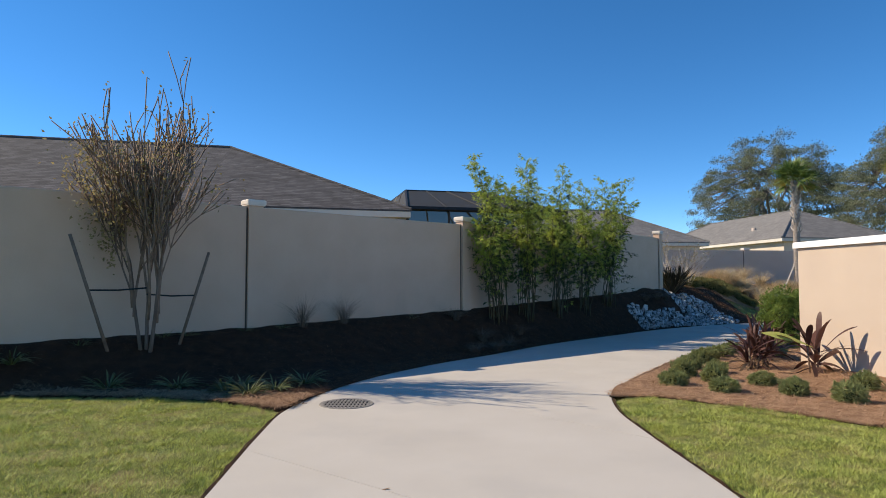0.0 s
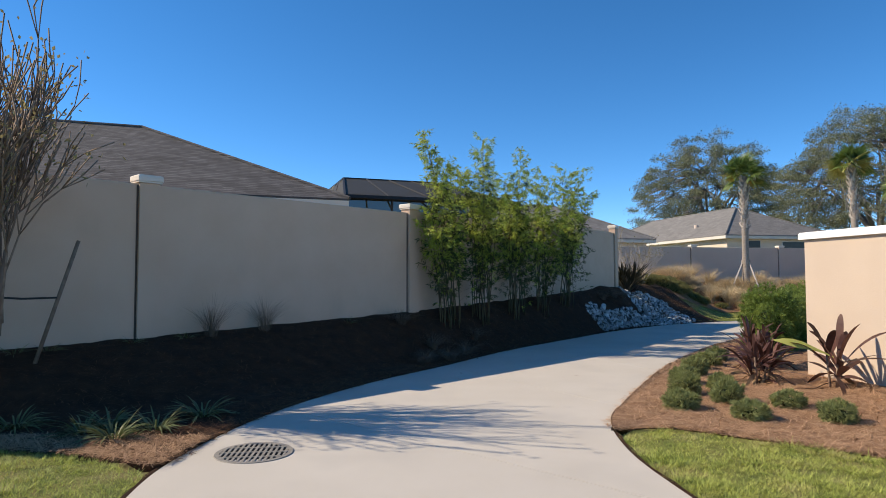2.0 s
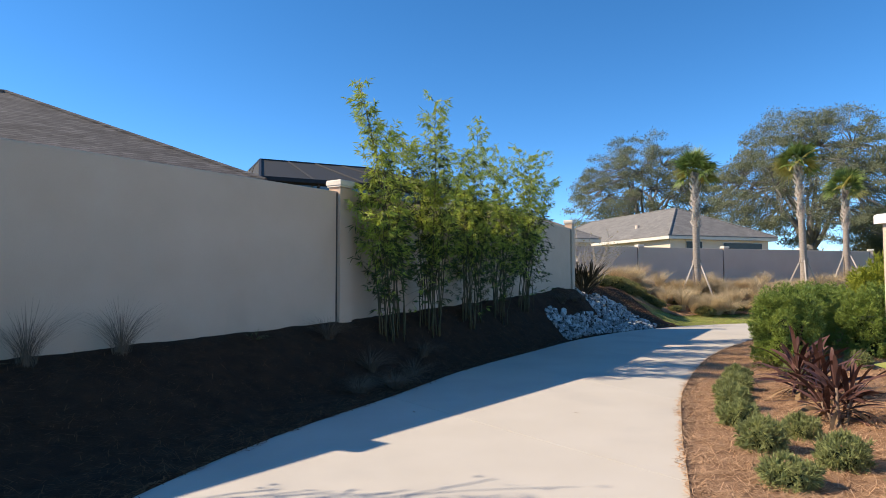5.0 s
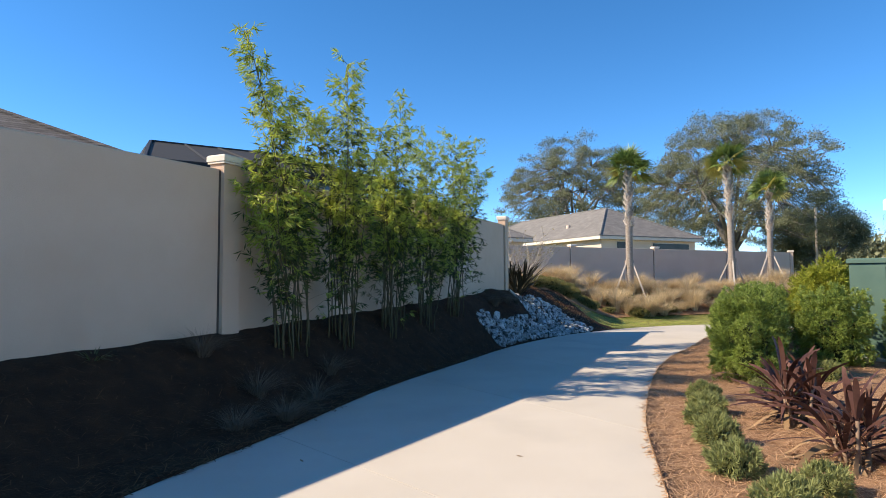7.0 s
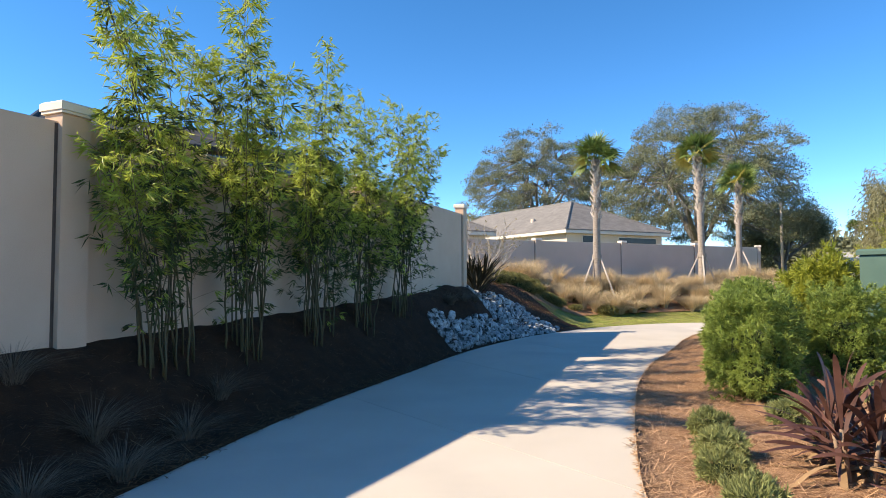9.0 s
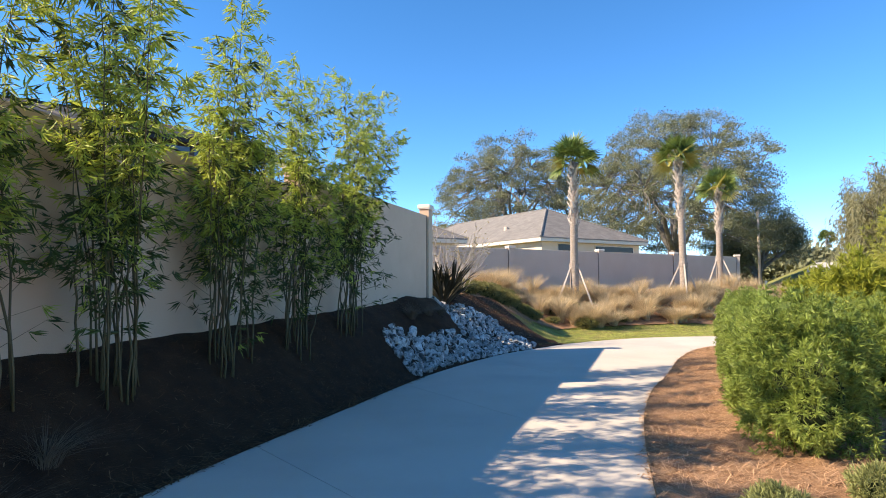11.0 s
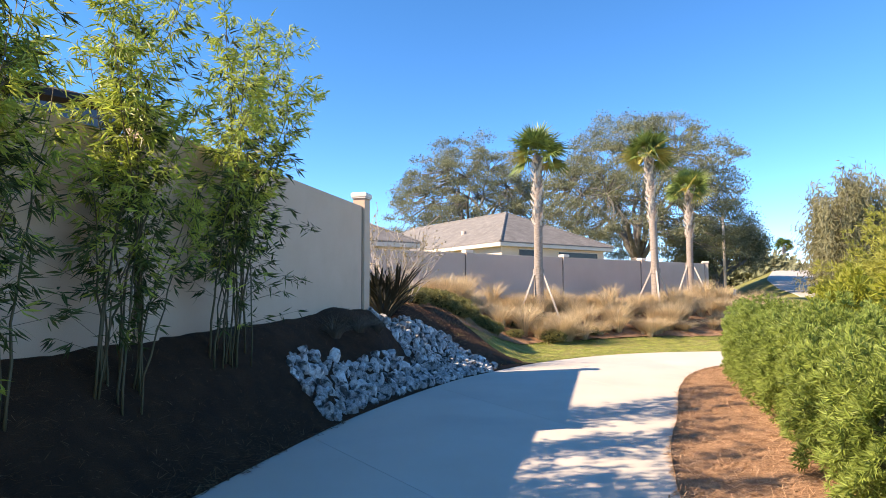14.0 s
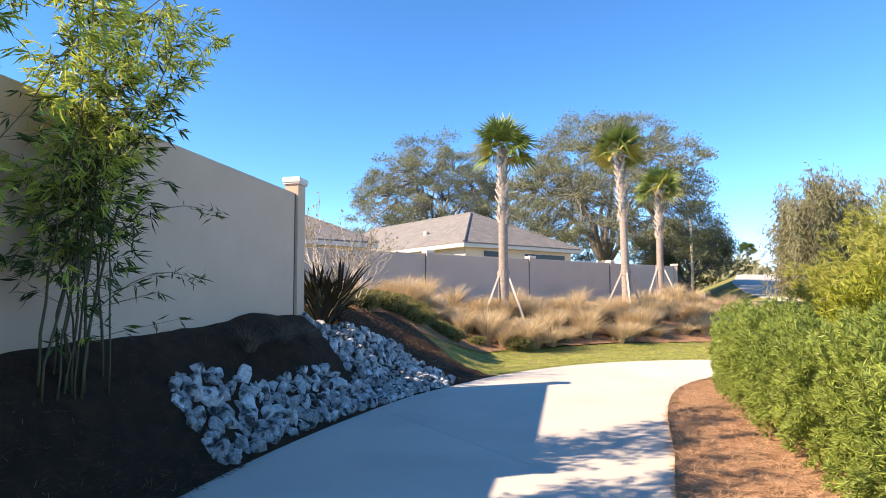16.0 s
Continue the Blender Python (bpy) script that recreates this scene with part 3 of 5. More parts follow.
# ---- houses ----
def hip_house(name, label, corner, u, v, wide, deep, eave, ridge, roofing, inset, floor, doors=()):
    """corner: the near eave corner; u along the front, v away from it."""
    root = thing(name, (corner[0], corner[1], floor), label, "house")
    o = Vector((0, 0, eave - floor))
    U, V, up = u, v, Vector((0, 0, 1))
    top = ridge - eave
    if inset[0] == "v":
        r1, r2 = o + U * wide / 2 + V * inset[1] + up * top, o + U * wide / 2 + V * (deep - inset[1]) + up * top
    else:
        r1, r2 = o + U * inset[1] + V * deep / 2 + up * top, o + U * (wide - inset[1]) + V * deep / 2 + up * top
    c = [o, o + U * wide, o + U * wide + V * deep, o + V * deep]
    g = Geo()
    if inset[0] == "v":
        g.quad(c[0], c[1], r1), g.quad(c[1], c[2], r2, r1), g.quad(c[2], c[3], r2), g.quad(c[3], c[0], r1, r2)
        hips = [(c[0], r1), (c[1], r1), (c[2], r2), (c[3], r2), (r1, r2)]
    else:
        g.quad(c[0], c[1], r2, r1), g.quad(c[1], c[2], r2), g.quad(c[2], c[3], r1, r2), g.quad(c[3], c[0], r1)
        hips = [(c[0], r1), (c[1], r2), (c[2], r2), (c[3], r1), (r1, r2)]
    low = [p - up * 0.06 for p in c]
    for i in range(4):
        g.quad(low[i], low[(i + 1) % 4], c[(i + 1) % 4], c[i])
    roof = part("roof", g, roofing, root)
    for a, b in hips:
        part("ridge_cap", Geo().tube([a + up * 0.005, b + up * 0.005], [0.07, 0.07], 6), roofing, roof)
    f = Geo()
    k = [p + (p - (c[0] + c[2]) / 2).normalized() * -0.02 - up * 0.065 for p in c]
    for i in range(4):
        a, b = k[i], k[(i + 1) % 4]
        f.quad(a - up * 0.2, b - up * 0.2, b, a)
    f.quad(*[p - up * 0.2 for p in reversed(k)])
    part("fascia", f, FASCIA, root, "pale painted fascia and soffit")
    w = Geo()
    mid = (c[0] + c[2]) / 2
    rz = math.atan2(u.y, u.x)
    w.box((mid.x, mid.y, -0.3), (wide - 0.9, deep - 0.9, eave - floor + 0.12), rz)
    part("wall", w, HOUSE_WALL, root)
    for du, width, z0, tall in doors:
        p = U * du + V * 0.45
        fr = part("window", Geo().box((p.x, p.y, z0 - floor), (width + 0.12, 0.08, tall + 0.12), rz), FASCIA, root)
        part("pane", Geo().box((p.x - V.x * 0.02, p.y - V.y * 0.02, z0 - floor + 0.06), (width, 0.08, tall), rz), GLASS_DARK, fr)
    return root


CA = Vector((-1.1, 21.7, 0)) - UA * 24
hip_house("house", "beige house with a brown shingle hip roof behind the wall", CA, UA, VA, 24, 13.5, 4.0, 7.25, ROOF_A, ("u", 6.6), 0.8)
hip_house("house", "beige house with a grey-brown shingle hip roof beyond the far wall", (23.3, 42.9, 0), UB, VB, 9.4, 22, 4.5, 6.95, ROOF_B, ("v", 5.0), 1.2,
          [(2.4, 1.3, 2.9, 1.15), (6.6, 3.4, 1.6, 2.4)])
hip_house("house", "beige house with a grey-brown hip roof, partly hidden", Vector((17.5, 41.0, 0)) - UB * 15, UB, VB, 15, 10, 4.05, 6.6, ROOF_B, ("u", 5.0), 1.2)


def pool_cage():
    o = Vector((-1.5, 25.1, 0))
    root = thing("pool_cage", (o.x, o.y, 0.8), "dark bronze screened pool enclosure with a mansard roof", "enclosure")

    def P(a, b, z):
        q = UA * a + VA * b
        return Vector((q.x, q.y, z - 0.8))
    top = [P(0, 0, 5.17), P(3.4, 0, 5.17), P(3.4, 4, 5.17), P(0, 4, 5.17)]
    low = [P(-0.5, -3.0, 4.1), P(5.6, -3.0, 4.1), P(5.6, 7, 4.1), P(-0.5, 7, 4.1)]
    foot = [P(-0.5, -3.0, 0.8), P(5.6, -3.0, 0.8), P(5.6, 7, 0.8), P(-0.5, 7, 0.8)]
    g = Geo()
    g.quad(*top)
    for i in range(4):
        j = (i + 1) % 4
        g.quad(low[i], low[j], top[j], top[i])
    part("roof_screen", g, SCREEN, root, "dark roof screening")
    beams = []
    for i in range(4):
        j = (i + 1) % 4
        beams += [(top[i], top[j], 0.04), (low[i], low[j], 0.09), (low[i], top[i], 0.05)]
        for t in (0.25, 0.5, 0.75):
            a = low[i].lerp(low[j], t)
            beams += [(a, top[i].lerp(top[j], t), 0.035), (a, foot[i].lerp(foot[j], t), 0.04)]
        beams.append((low[i], foot[i], 0.05))
    for a, b, r in beams:
        part("beam", Geo().tube([a, b], [r, r], 4), SCREEN_FRAME, root)


pool_cage()


# ---- plants ----
def grow(geo, start, way, length, radius, level, rng, tips, kids=(3, 5), bend=0.25, lift=0.15, shrink=0.62, sides=5, seg=4, spread=0.7, thin=0.0055):
    """A limb that bends, tapers and forks; tips collects the ends' places and directions."""
    p, d = Vector(start), Vector(way).normalized()
    pts, rad = [p.copy()], [radius]
    for i in range(seg):
        d = (d + Vector(rng.normal(0, bend / seg * 1.6, 3)) + Vector((0, 0, lift / seg))).normalized()
        p = p + d * (length / seg)
        pts.append(p.copy())
        rad.append(max(radius * (1 - 0.45 * (i + 1) / seg), thin))
    geo.tube(pts, rad, sides)
    if level == 0:
        tips.append((pts[-1], d))
        tips.append((pts[-2], d))
        return
    n = int(rng.integers(kids[0], kids[1] + 1))
    for i in range(n):
        j = int(rng.integers(max(1, seg - 2), seg + 1))
        out = Vector(rng.normal(0, 1, 3))
        out = (out - d * out.dot(d)).normalized()
        grow(geo, pts[j], d + out * spread * rng.uniform(0.6, 1.3), length * shrink * rng.uniform(0.75, 1.2), rad[j] * 0.66, level - 1, rng, tips, kids, bend, lift,
             shrink, max(3, sides - 1), max(2, seg - 1), spread, thin)


def crape_myrtle():
    rng = np.random.default_rng(4)
    x, y = -4.86, 10.28
    root = thing("crape_myrtle", (x, y, hz(x, y)), "nearly bare multi-stemmed crape myrtle with dry yellow leaves", "tree")
    tips, trunks = [], []
    for i, (a, lean) in enumerate(((0.2, 0.22), (1.7, 0.12), (2.9, 0.30), (4.1, 0.16), (5.4, 0.26), (0.9, 0.06), (3.5, 0.1), (2.2, 0.2), (4.8, 0.08))):
        g = Geo()
        d = Vector((math.cos(a) * lean * 0.8, math.sin(a) * lean * 0.8, 1))
        off = Vector((math.cos(a) * 0.07, math.sin(a) * 0.05, -0.05))
        if i < 3:
            trunks.append((off, d))
        else:
            off = trunks[i % 3][0] + trunks[i % 3][1] * (0.4 + 0.05 * i)
        grow(g, off, d, 1.6 if i < 3 else 1.25, 0.036 if i < 3 else 0.028, 3, rng, tips, kids=(3, 5), bend=0.2, lift=0.3, shrink=0.75, sides=6, seg=5, spread=0.3, thin=0.0095)
        part("stem", g, BARK if i < 3 else TWIG, root, smooth=True)
    leaf = Geo()
    pts, dirs = [], []
    for p, d in tips:
        low = p.x < -0.2
        for _ in range(int(rng.integers(0, 4 + 6 * low))):
            pts.append(p + Vector(rng.normal(0, 0.06, 3)) - Vector((0.05, 0, rng.uniform(0, 0.6))) * low)
            dirs.append(d)
    leaf_cloud(leaf, pts, dirs, 0.07, 0.036, rng, 0.3, 0.8)
    part("foliage", leaf, CREPE_LEAF, root, "sparse dry leaves")
    # two leaning stakes and their straps
    for bx, by, tx, ty, tz in ((-5.32, 10.02, -5.8, 9.7, 2.27), (-4.5, 10.72, -4.1, 10.95, 2.04)):
        z0 = hz(bx, by)
        st = thing("tree_stake", (bx, by, z0), "leaning weathered wooden stake holding the tree by a strap", "stake", "tree stakes")
        top = Vector((tx - bx, ty - by, tz - z0))
        part("post", Geo().tube([-top * 0.08, top], [0.027, 0.025], 8), STAKE, st, smooth=True)
        q = top * 0.54
        end = Vector((x - bx, y - by, q.z + 0.03))
        part("strap", Geo().tube([q, q.lerp(end, 0.5) + Vector((0, 0, -0.02)), end], [0.014] * 3, 5), STRAP, st, "black strap")


crape_myrtle()


def bamboo(x, y, plumes, canes, seed, reach=()):
    """A clump: tall canes that end at the plumes, shorter ones round them; branchlets at the nodes carry fans of leaves."""
    rng = np.random.default_rng(seed)
    z0 = hz(x, y) - 0.02
    root = thing("bamboo_clump", (x, y, z0), "clump of slender green and yellow bamboo against the wall", "bamboo", "bamboo clumps")
    pts, dirs, fresh = [], [], []
    twigs = Geo()
    ends = [Vector((px - x, py - y, pz - z0)) for px, py, pz in plumes]
    targets = [(e, 1.0) for e in ends]
    for k in range(canes):
        e = ends[k % len(ends)]
        share = rng.uniform(0.42, 0.86)
        targets.append((Vector((e.x * share + rng.normal(0, 0.28), e.y * share + rng.normal(0, 0.28), e.z * share)), share))
    for tip, share in targets:
        r, a = math.sqrt(rng.uniform()), rng.uniform(0, 6.283)
        u, v = r * math.cos(a) * 0.42, r * math.sin(a) * 0.16
        b = Vector((u * 0.65 - v * 0.76, u * 0.76 + v * 0.65, 0))
        b.z = hz(x + b.x, y + b.y) - z0 - 0.04
        line = []
        for i in range(11):
            t = i / 10
            p = b.lerp(tip, t)
            line.append(Vector((b.x + (tip.x - b.x) * t ** 1.7, b.y + (tip.y - b.y) * t ** 1.7, p.z)) + Vector(rng.normal(0, 0.012, 3)) * (0 < i < 10))
        rad = 0.0128 * rng.uniform(0.8, 1.3)
        part("cane", Geo().tube(line, [rad * (1 - 0.8 * i / 10) for i in range(11)], 5), CANE, root, smooth=True)
        h = tip.z
        nodes = int(h / 0.14)
        for k in range(nodes):
            t = 0.14 + 0.86 * (k + rng.uniform(0.2, 0.8)) / nodes
            i = min(int(t * 10), 9)
            p = line[i].lerp(line[i + 1], t * 10 - i)
            dense_here = min(max((p.z - 0.45) / 3.0, 0.06), 1.0)
            full = 0.40 if share == 1.0 else 0.38
            for _ in range(int(rng.integers(3, 6))):
                if rng.uniform() > dense_here:
                    continue
                q = rng.uniform(0, 6.283)
                w = Vector((math.cos(q), math.sin(q), rng.uniform(0.25, 1.1))).normalized()
                ln = full * rng.uniform(0.45, 1.5) * (1.0 - 0.5 * max(0, t - 0.45) / 0.55)
                end = p + w * ln - Vector((0, 0, 0.1 * ln))
                twigs.tube([p, end], [0.0028, 0.0014], 3)
                for j in range(int(rng.integers(1, 4)) if t < 0.5 else int(rng.integers(2, 4))):
                    c = p.lerp(end, 1.0 - 0.36 * j)
                    fan = Vector((w.x + rng.normal(0, 0.2), w.y + rng.normal(0, 0.2), rng.uniform(-0.75, 0.15)))
                    # the sunlit colour grows likelier up the cane, the shaded one below
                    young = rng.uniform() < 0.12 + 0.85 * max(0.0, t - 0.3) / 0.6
                    for _ in range(int(rng.integers(5, 9))):
                        pts.append(c + Vector(rng.normal(0, 0.012, 3)))
                        dirs.append(fan)
                        fresh.append(young)
    for tip in reach:
        b = Vector((0.05, 0.05, tip[2] * 0.62))
        line = [b.lerp(Vector(tip), t) + Vector((0, 0, 0.25 * math.sin(t * 3.14))) for t in np.linspace(0, 1, 7)]
        part("side_branch", Geo().tube(line, [0.006, 0.006, 0.005, 0.005, 0.004, 0.003, 0.002], 4), CANE, root)
        for j in range(26):
            pts.append(line[-1].lerp(line[4], rng.uniform() ** 2) + Vector(rng.normal(0, 0.03, 3)))
            dirs.append((line[-1] - line[3]).normalized() * 0.8)
            # ends above 3 m, clear of the wall, take the sunlit colour
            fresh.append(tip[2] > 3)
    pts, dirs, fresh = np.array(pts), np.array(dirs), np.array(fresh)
    # old: leaves in the shaded colour; young: leaves in the sunlit colour
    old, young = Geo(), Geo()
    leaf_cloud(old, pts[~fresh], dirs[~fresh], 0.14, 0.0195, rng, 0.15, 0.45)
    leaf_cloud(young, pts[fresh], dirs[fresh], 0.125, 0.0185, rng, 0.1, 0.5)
    part("foliage", old, BAMBOO_SHADED, root, "narrow lower leaves coloured dark green as in shade")
    part("young_foliage", young, BAMBOO_SUNLIT, root, "upper leaves coloured bright yellow-green as in sun")
    tagged(part("twig_mass", twigs, CANE, root), kind="stuff")


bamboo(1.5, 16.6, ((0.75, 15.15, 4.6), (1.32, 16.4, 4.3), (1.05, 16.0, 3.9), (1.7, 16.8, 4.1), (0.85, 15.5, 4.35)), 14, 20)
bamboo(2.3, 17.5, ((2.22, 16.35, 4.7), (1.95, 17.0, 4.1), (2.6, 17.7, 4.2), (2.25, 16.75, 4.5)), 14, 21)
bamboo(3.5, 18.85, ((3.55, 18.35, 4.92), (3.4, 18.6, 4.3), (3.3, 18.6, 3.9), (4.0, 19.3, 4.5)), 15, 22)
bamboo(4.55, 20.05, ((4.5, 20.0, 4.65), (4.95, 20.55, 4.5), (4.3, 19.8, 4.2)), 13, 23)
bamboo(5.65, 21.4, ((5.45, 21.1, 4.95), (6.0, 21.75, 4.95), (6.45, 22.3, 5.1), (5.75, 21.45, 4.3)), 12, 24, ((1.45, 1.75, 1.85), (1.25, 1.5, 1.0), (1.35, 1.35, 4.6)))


def rosette_shell(rng, half, count, power=3.5, z0=0.05, rag=0.09):
    """Points and outward directions on the upper part of a rounded block."""
    u = rng.normal(0, 1, (count * 2, 3))
    u /= np.linalg.norm(u, axis=1)[:, None]
    k = (np.abs(u) ** power).sum(1) ** (-1 / power)
    p = u * k[:, None]
    lump = 1 + rag * np.sin(p[:, 0] * 6 + 1.3) * np.cos(p[:, 1] * 5) + 0.7 * rag * np.sin(p[:, 2] * 9 + p[:, 0] * 7)
    p = p * lump[:, None] * rng.uniform(0.82, 1.05, (len(p), 1)) * np.array(half)
    p[:, 2] += half[2] + z0
    ok = p[:, 2] > z0
    return p[ok][:count], u[ok][:count]


def core(half, z0, rng, power=3.5):
    bm = bmesh.new()
    bmesh.ops.create_icosphere(bm, subdivisions=3, radius=1)
    for v in bm.verts:
        u = v.co.normalized()
        k = (abs(u.x) ** power + abs(u.y) ** power + abs(u.z) ** power) ** (-1 / power)
        q = u * k * (0.86 + 0.1 * noise.noise(u * 3 + Vector((rng.uniform(0, 9), 0, 0))))
        v.co = Vector((q.x * half[0], q.y * half[1], q.z * half[2] + half[2] + z0))
    me = bpy.data.meshes.new("core")
    bm.to_mesh(me)
    bm.free()
    return me


def shrub(name, label, category, group, m, half, material, rosettes, per, length, width, seed, z0=0.05, power=3.5, inner=SHADE_CORE, stems=0, spread=0.75, rag=0.09, heart=0.84):
    rng = np.random.default_rng(seed)
    root = thing(name, m, label, category, group)
    p, u = rosette_shell(rng, half, rosettes, power, z0, rag)
    g = Geo()
    leaf_cloud(g, np.repeat(p, per, 0), np.repeat(u * 0.7 + np.array((0, 0, 0.28)) + rng.normal(0, 0.32, u.shape), per, 0), length, width, rng, 0.0, spread)
    part("foliage", g, material, root)
    # solid dark core paints the shade in the gaps of the foliage
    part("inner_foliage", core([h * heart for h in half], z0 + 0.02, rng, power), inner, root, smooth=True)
    if stems:
        for i in range(stems):
            a = rng.uniform(0, 6.283)
            d = Vector((math.cos(a) * half[0] * 0.5, math.sin(a) * half[1] * 0.5, half[2] * 0.8 + z0))
            part("stem", Geo().tube([(d.x * 0.3, d.y * 0.3, -0.05), d], [0.018, 0.012], 5), TWIG, root)
    return root


HEDGE_LABEL = "clipped green podocarpus hedge shrub along the path bed"
hedge_line = resample(np.array([(8.15, 14.95), (9.43, 16.33), (11.08, 17.7), (12.55, 19.25), (14.6, 21.15), (16.1, 22.25)]), 10)
hedge_mother = []
for k in range(3):
    x, y = hedge_line[k]
    hedge_mother.append(shrub("hedge_shrub", HEDGE_LABEL, "shrub", "hedge along the path", pose(x, y, hz(x, y), 0, 0, 44 + 5 * k), ((0.44, 0.44, 0.61), (0.6, 0.46, 0.53), (0.58, 0.46, 0.54))[k], HEDGE_LEAF,
                              3000, 15, 0.066, 0.009, 60 + k, 0.06, 4.5, stems=4, rag=0.26, heart=0.7, spread=0.62))
for k in range(3, 10):
    x, y = hedge_line[k]
    copy_thing(hedge_mother[k % 3], pose(x, y, hz(x, y), 0, 0, 44 + 180 * (k % 2)))
for x, y, rz in ((10.45, 15.4, 100), (11.65, 14.75, 215), (13.1, 18.0, 40)):
    copy_thing(hedge_mother[0], pose(x, y, hz(x, y) - 0.06, 0, 0, rz))
shrub("hedge_shrub", "taller yellow-green podocarpus shrub with fresh growth", "shrub", "", pose(12.9, 17.5, hz(12.9, 17.5)), (0.55, 0.5, 0.9), HEDGE_YELLOW, 1300, 9, 0.14, 0.02, 71,
      0.10, 2.2, stems=3, rag=0.2, heart=0.7)
shrub("hedge_shrub", "taller yellow-green podocarpus shrub with fresh growth", "shrub", "", pose(14.9, 19.6, hz(14.9, 19.6)), (0.6, 0.5, 0.8), HEDGE_YELLOW, 1300, 9, 0.14, 0.02, 72,
      0.10, 2.2, stems=3, rag=0.2, heart=0.7)

low = []
for k in range(3):
    low.append(shrub("groundcover_shrub", "low rounded grey-green groundcover shrub in pine straw", "shrub", "low shrubs in the bed", pose(0, 0, 0), (0.20, 0.20, 0.125), JUNIPER,
                     480, 9, 0.068, 0.009, 80 + k, 0.0, 2.2, spread=0.6, rag=0.16, heart=0.7))
LOW_SPOTS = [(3.45, 9.45, 1.05), (3.92, 8.8, 1.0), (4.7, 9.3, 0.95), (4.75, 8.55, 0.95), (5.15, 8.0, 1.0), (5.4, 12.75, 1.0), (4.62, 10.65, 0.9), (3.95, 10.35, 1.05), (4.4, 11.25, 1.05), (4.95, 12.05, 1.05),
             (5.85, 13.2, 1.1), (6.35, 13.85, 1.0), (4.18, 9.72, 1.0), (7.35, 13.85, 1.0), (5.95, 8.9, 0.9), (5.7, 7.5, 1.0), (6.9, 13.0, 0.9), (8.9, 14.2, 1.0), (6.3, 7.0, 0.9)]
for k, (x, y, s) in enumerate(LOW_SPOTS):
    m = pose(x, y, hz(x, y) + 0.01, 0, 0, 67 * k)
    if k < 3:
        low[k].matrix_basis = m @ Matrix.Scale(s * 0.82, 4)
    else:
        src = low[k % 3]
        c = copy_thing(src, m)
        c.scale = (s * 0.8, s * 0.8, s * (0.92 + 0.2 * ((k * 7) % 5) / 5))


def strap_plant(name, label, category, x, y, leaves, length, width, material, seed, up=0.9, curl=0.5, group="", extra=None, trunk=0.0, mix_dry=0.0):
    rng = np.random.default_rng(seed)
    z = hz(x, y)
    root = thing(name, (x, y, z), label, category, group)
    g, dry = Geo(), Geo()
    for i in range(leaves):
        a = rng.uniform(0, 6.283)
        el = up * rng.uniform(0.5, 1.3)
        d = Vector((math.cos(a), math.sin(a), el)).normalized()
        ln = length * rng.uniform(0.6, 1.1)
        side = Vector((-math.sin(a), math.cos(a), rng.normal(0, 0.35)))
        base = Vector((math.cos(a) * 0.03, math.sin(a) * 0.03, trunk * rng.uniform(0.3, 1.0)))
        pts, w = [], []
        n = 7
        bow = curl * rng.uniform(0.4, 1.4)
        for j in range(n):
            t = j / (n - 1)
            pts.append(base + d * ln * t + Vector((math.cos(a), math.sin(a), 0)) * bow * ln * 0.35 * t * t + Vector((0, 0, -bow * ln * 0.55 * t ** 2.2)))
            w.append(width * (0.35 + 1.5 * t) * (1 - t ** 3) + 0.003)
        (dry if rng.uniform() < mix_dry else g).blade(pts, w, side)
    part("leaves", g, material, root)
    if mix_dry and dry.v:
        part("withered_leaves", dry, TI_DRY, root, "withered tan leaves")
    if trunk:
        part("stem", Geo().tube([(0, 0, -0.05), (0.02, 0, trunk * 0.6), (0, 0.02, trunk)], [0.035, 0.028, 0.02], 7), TWIG, root)
    if extra:
        extra(root, rng)
    return root


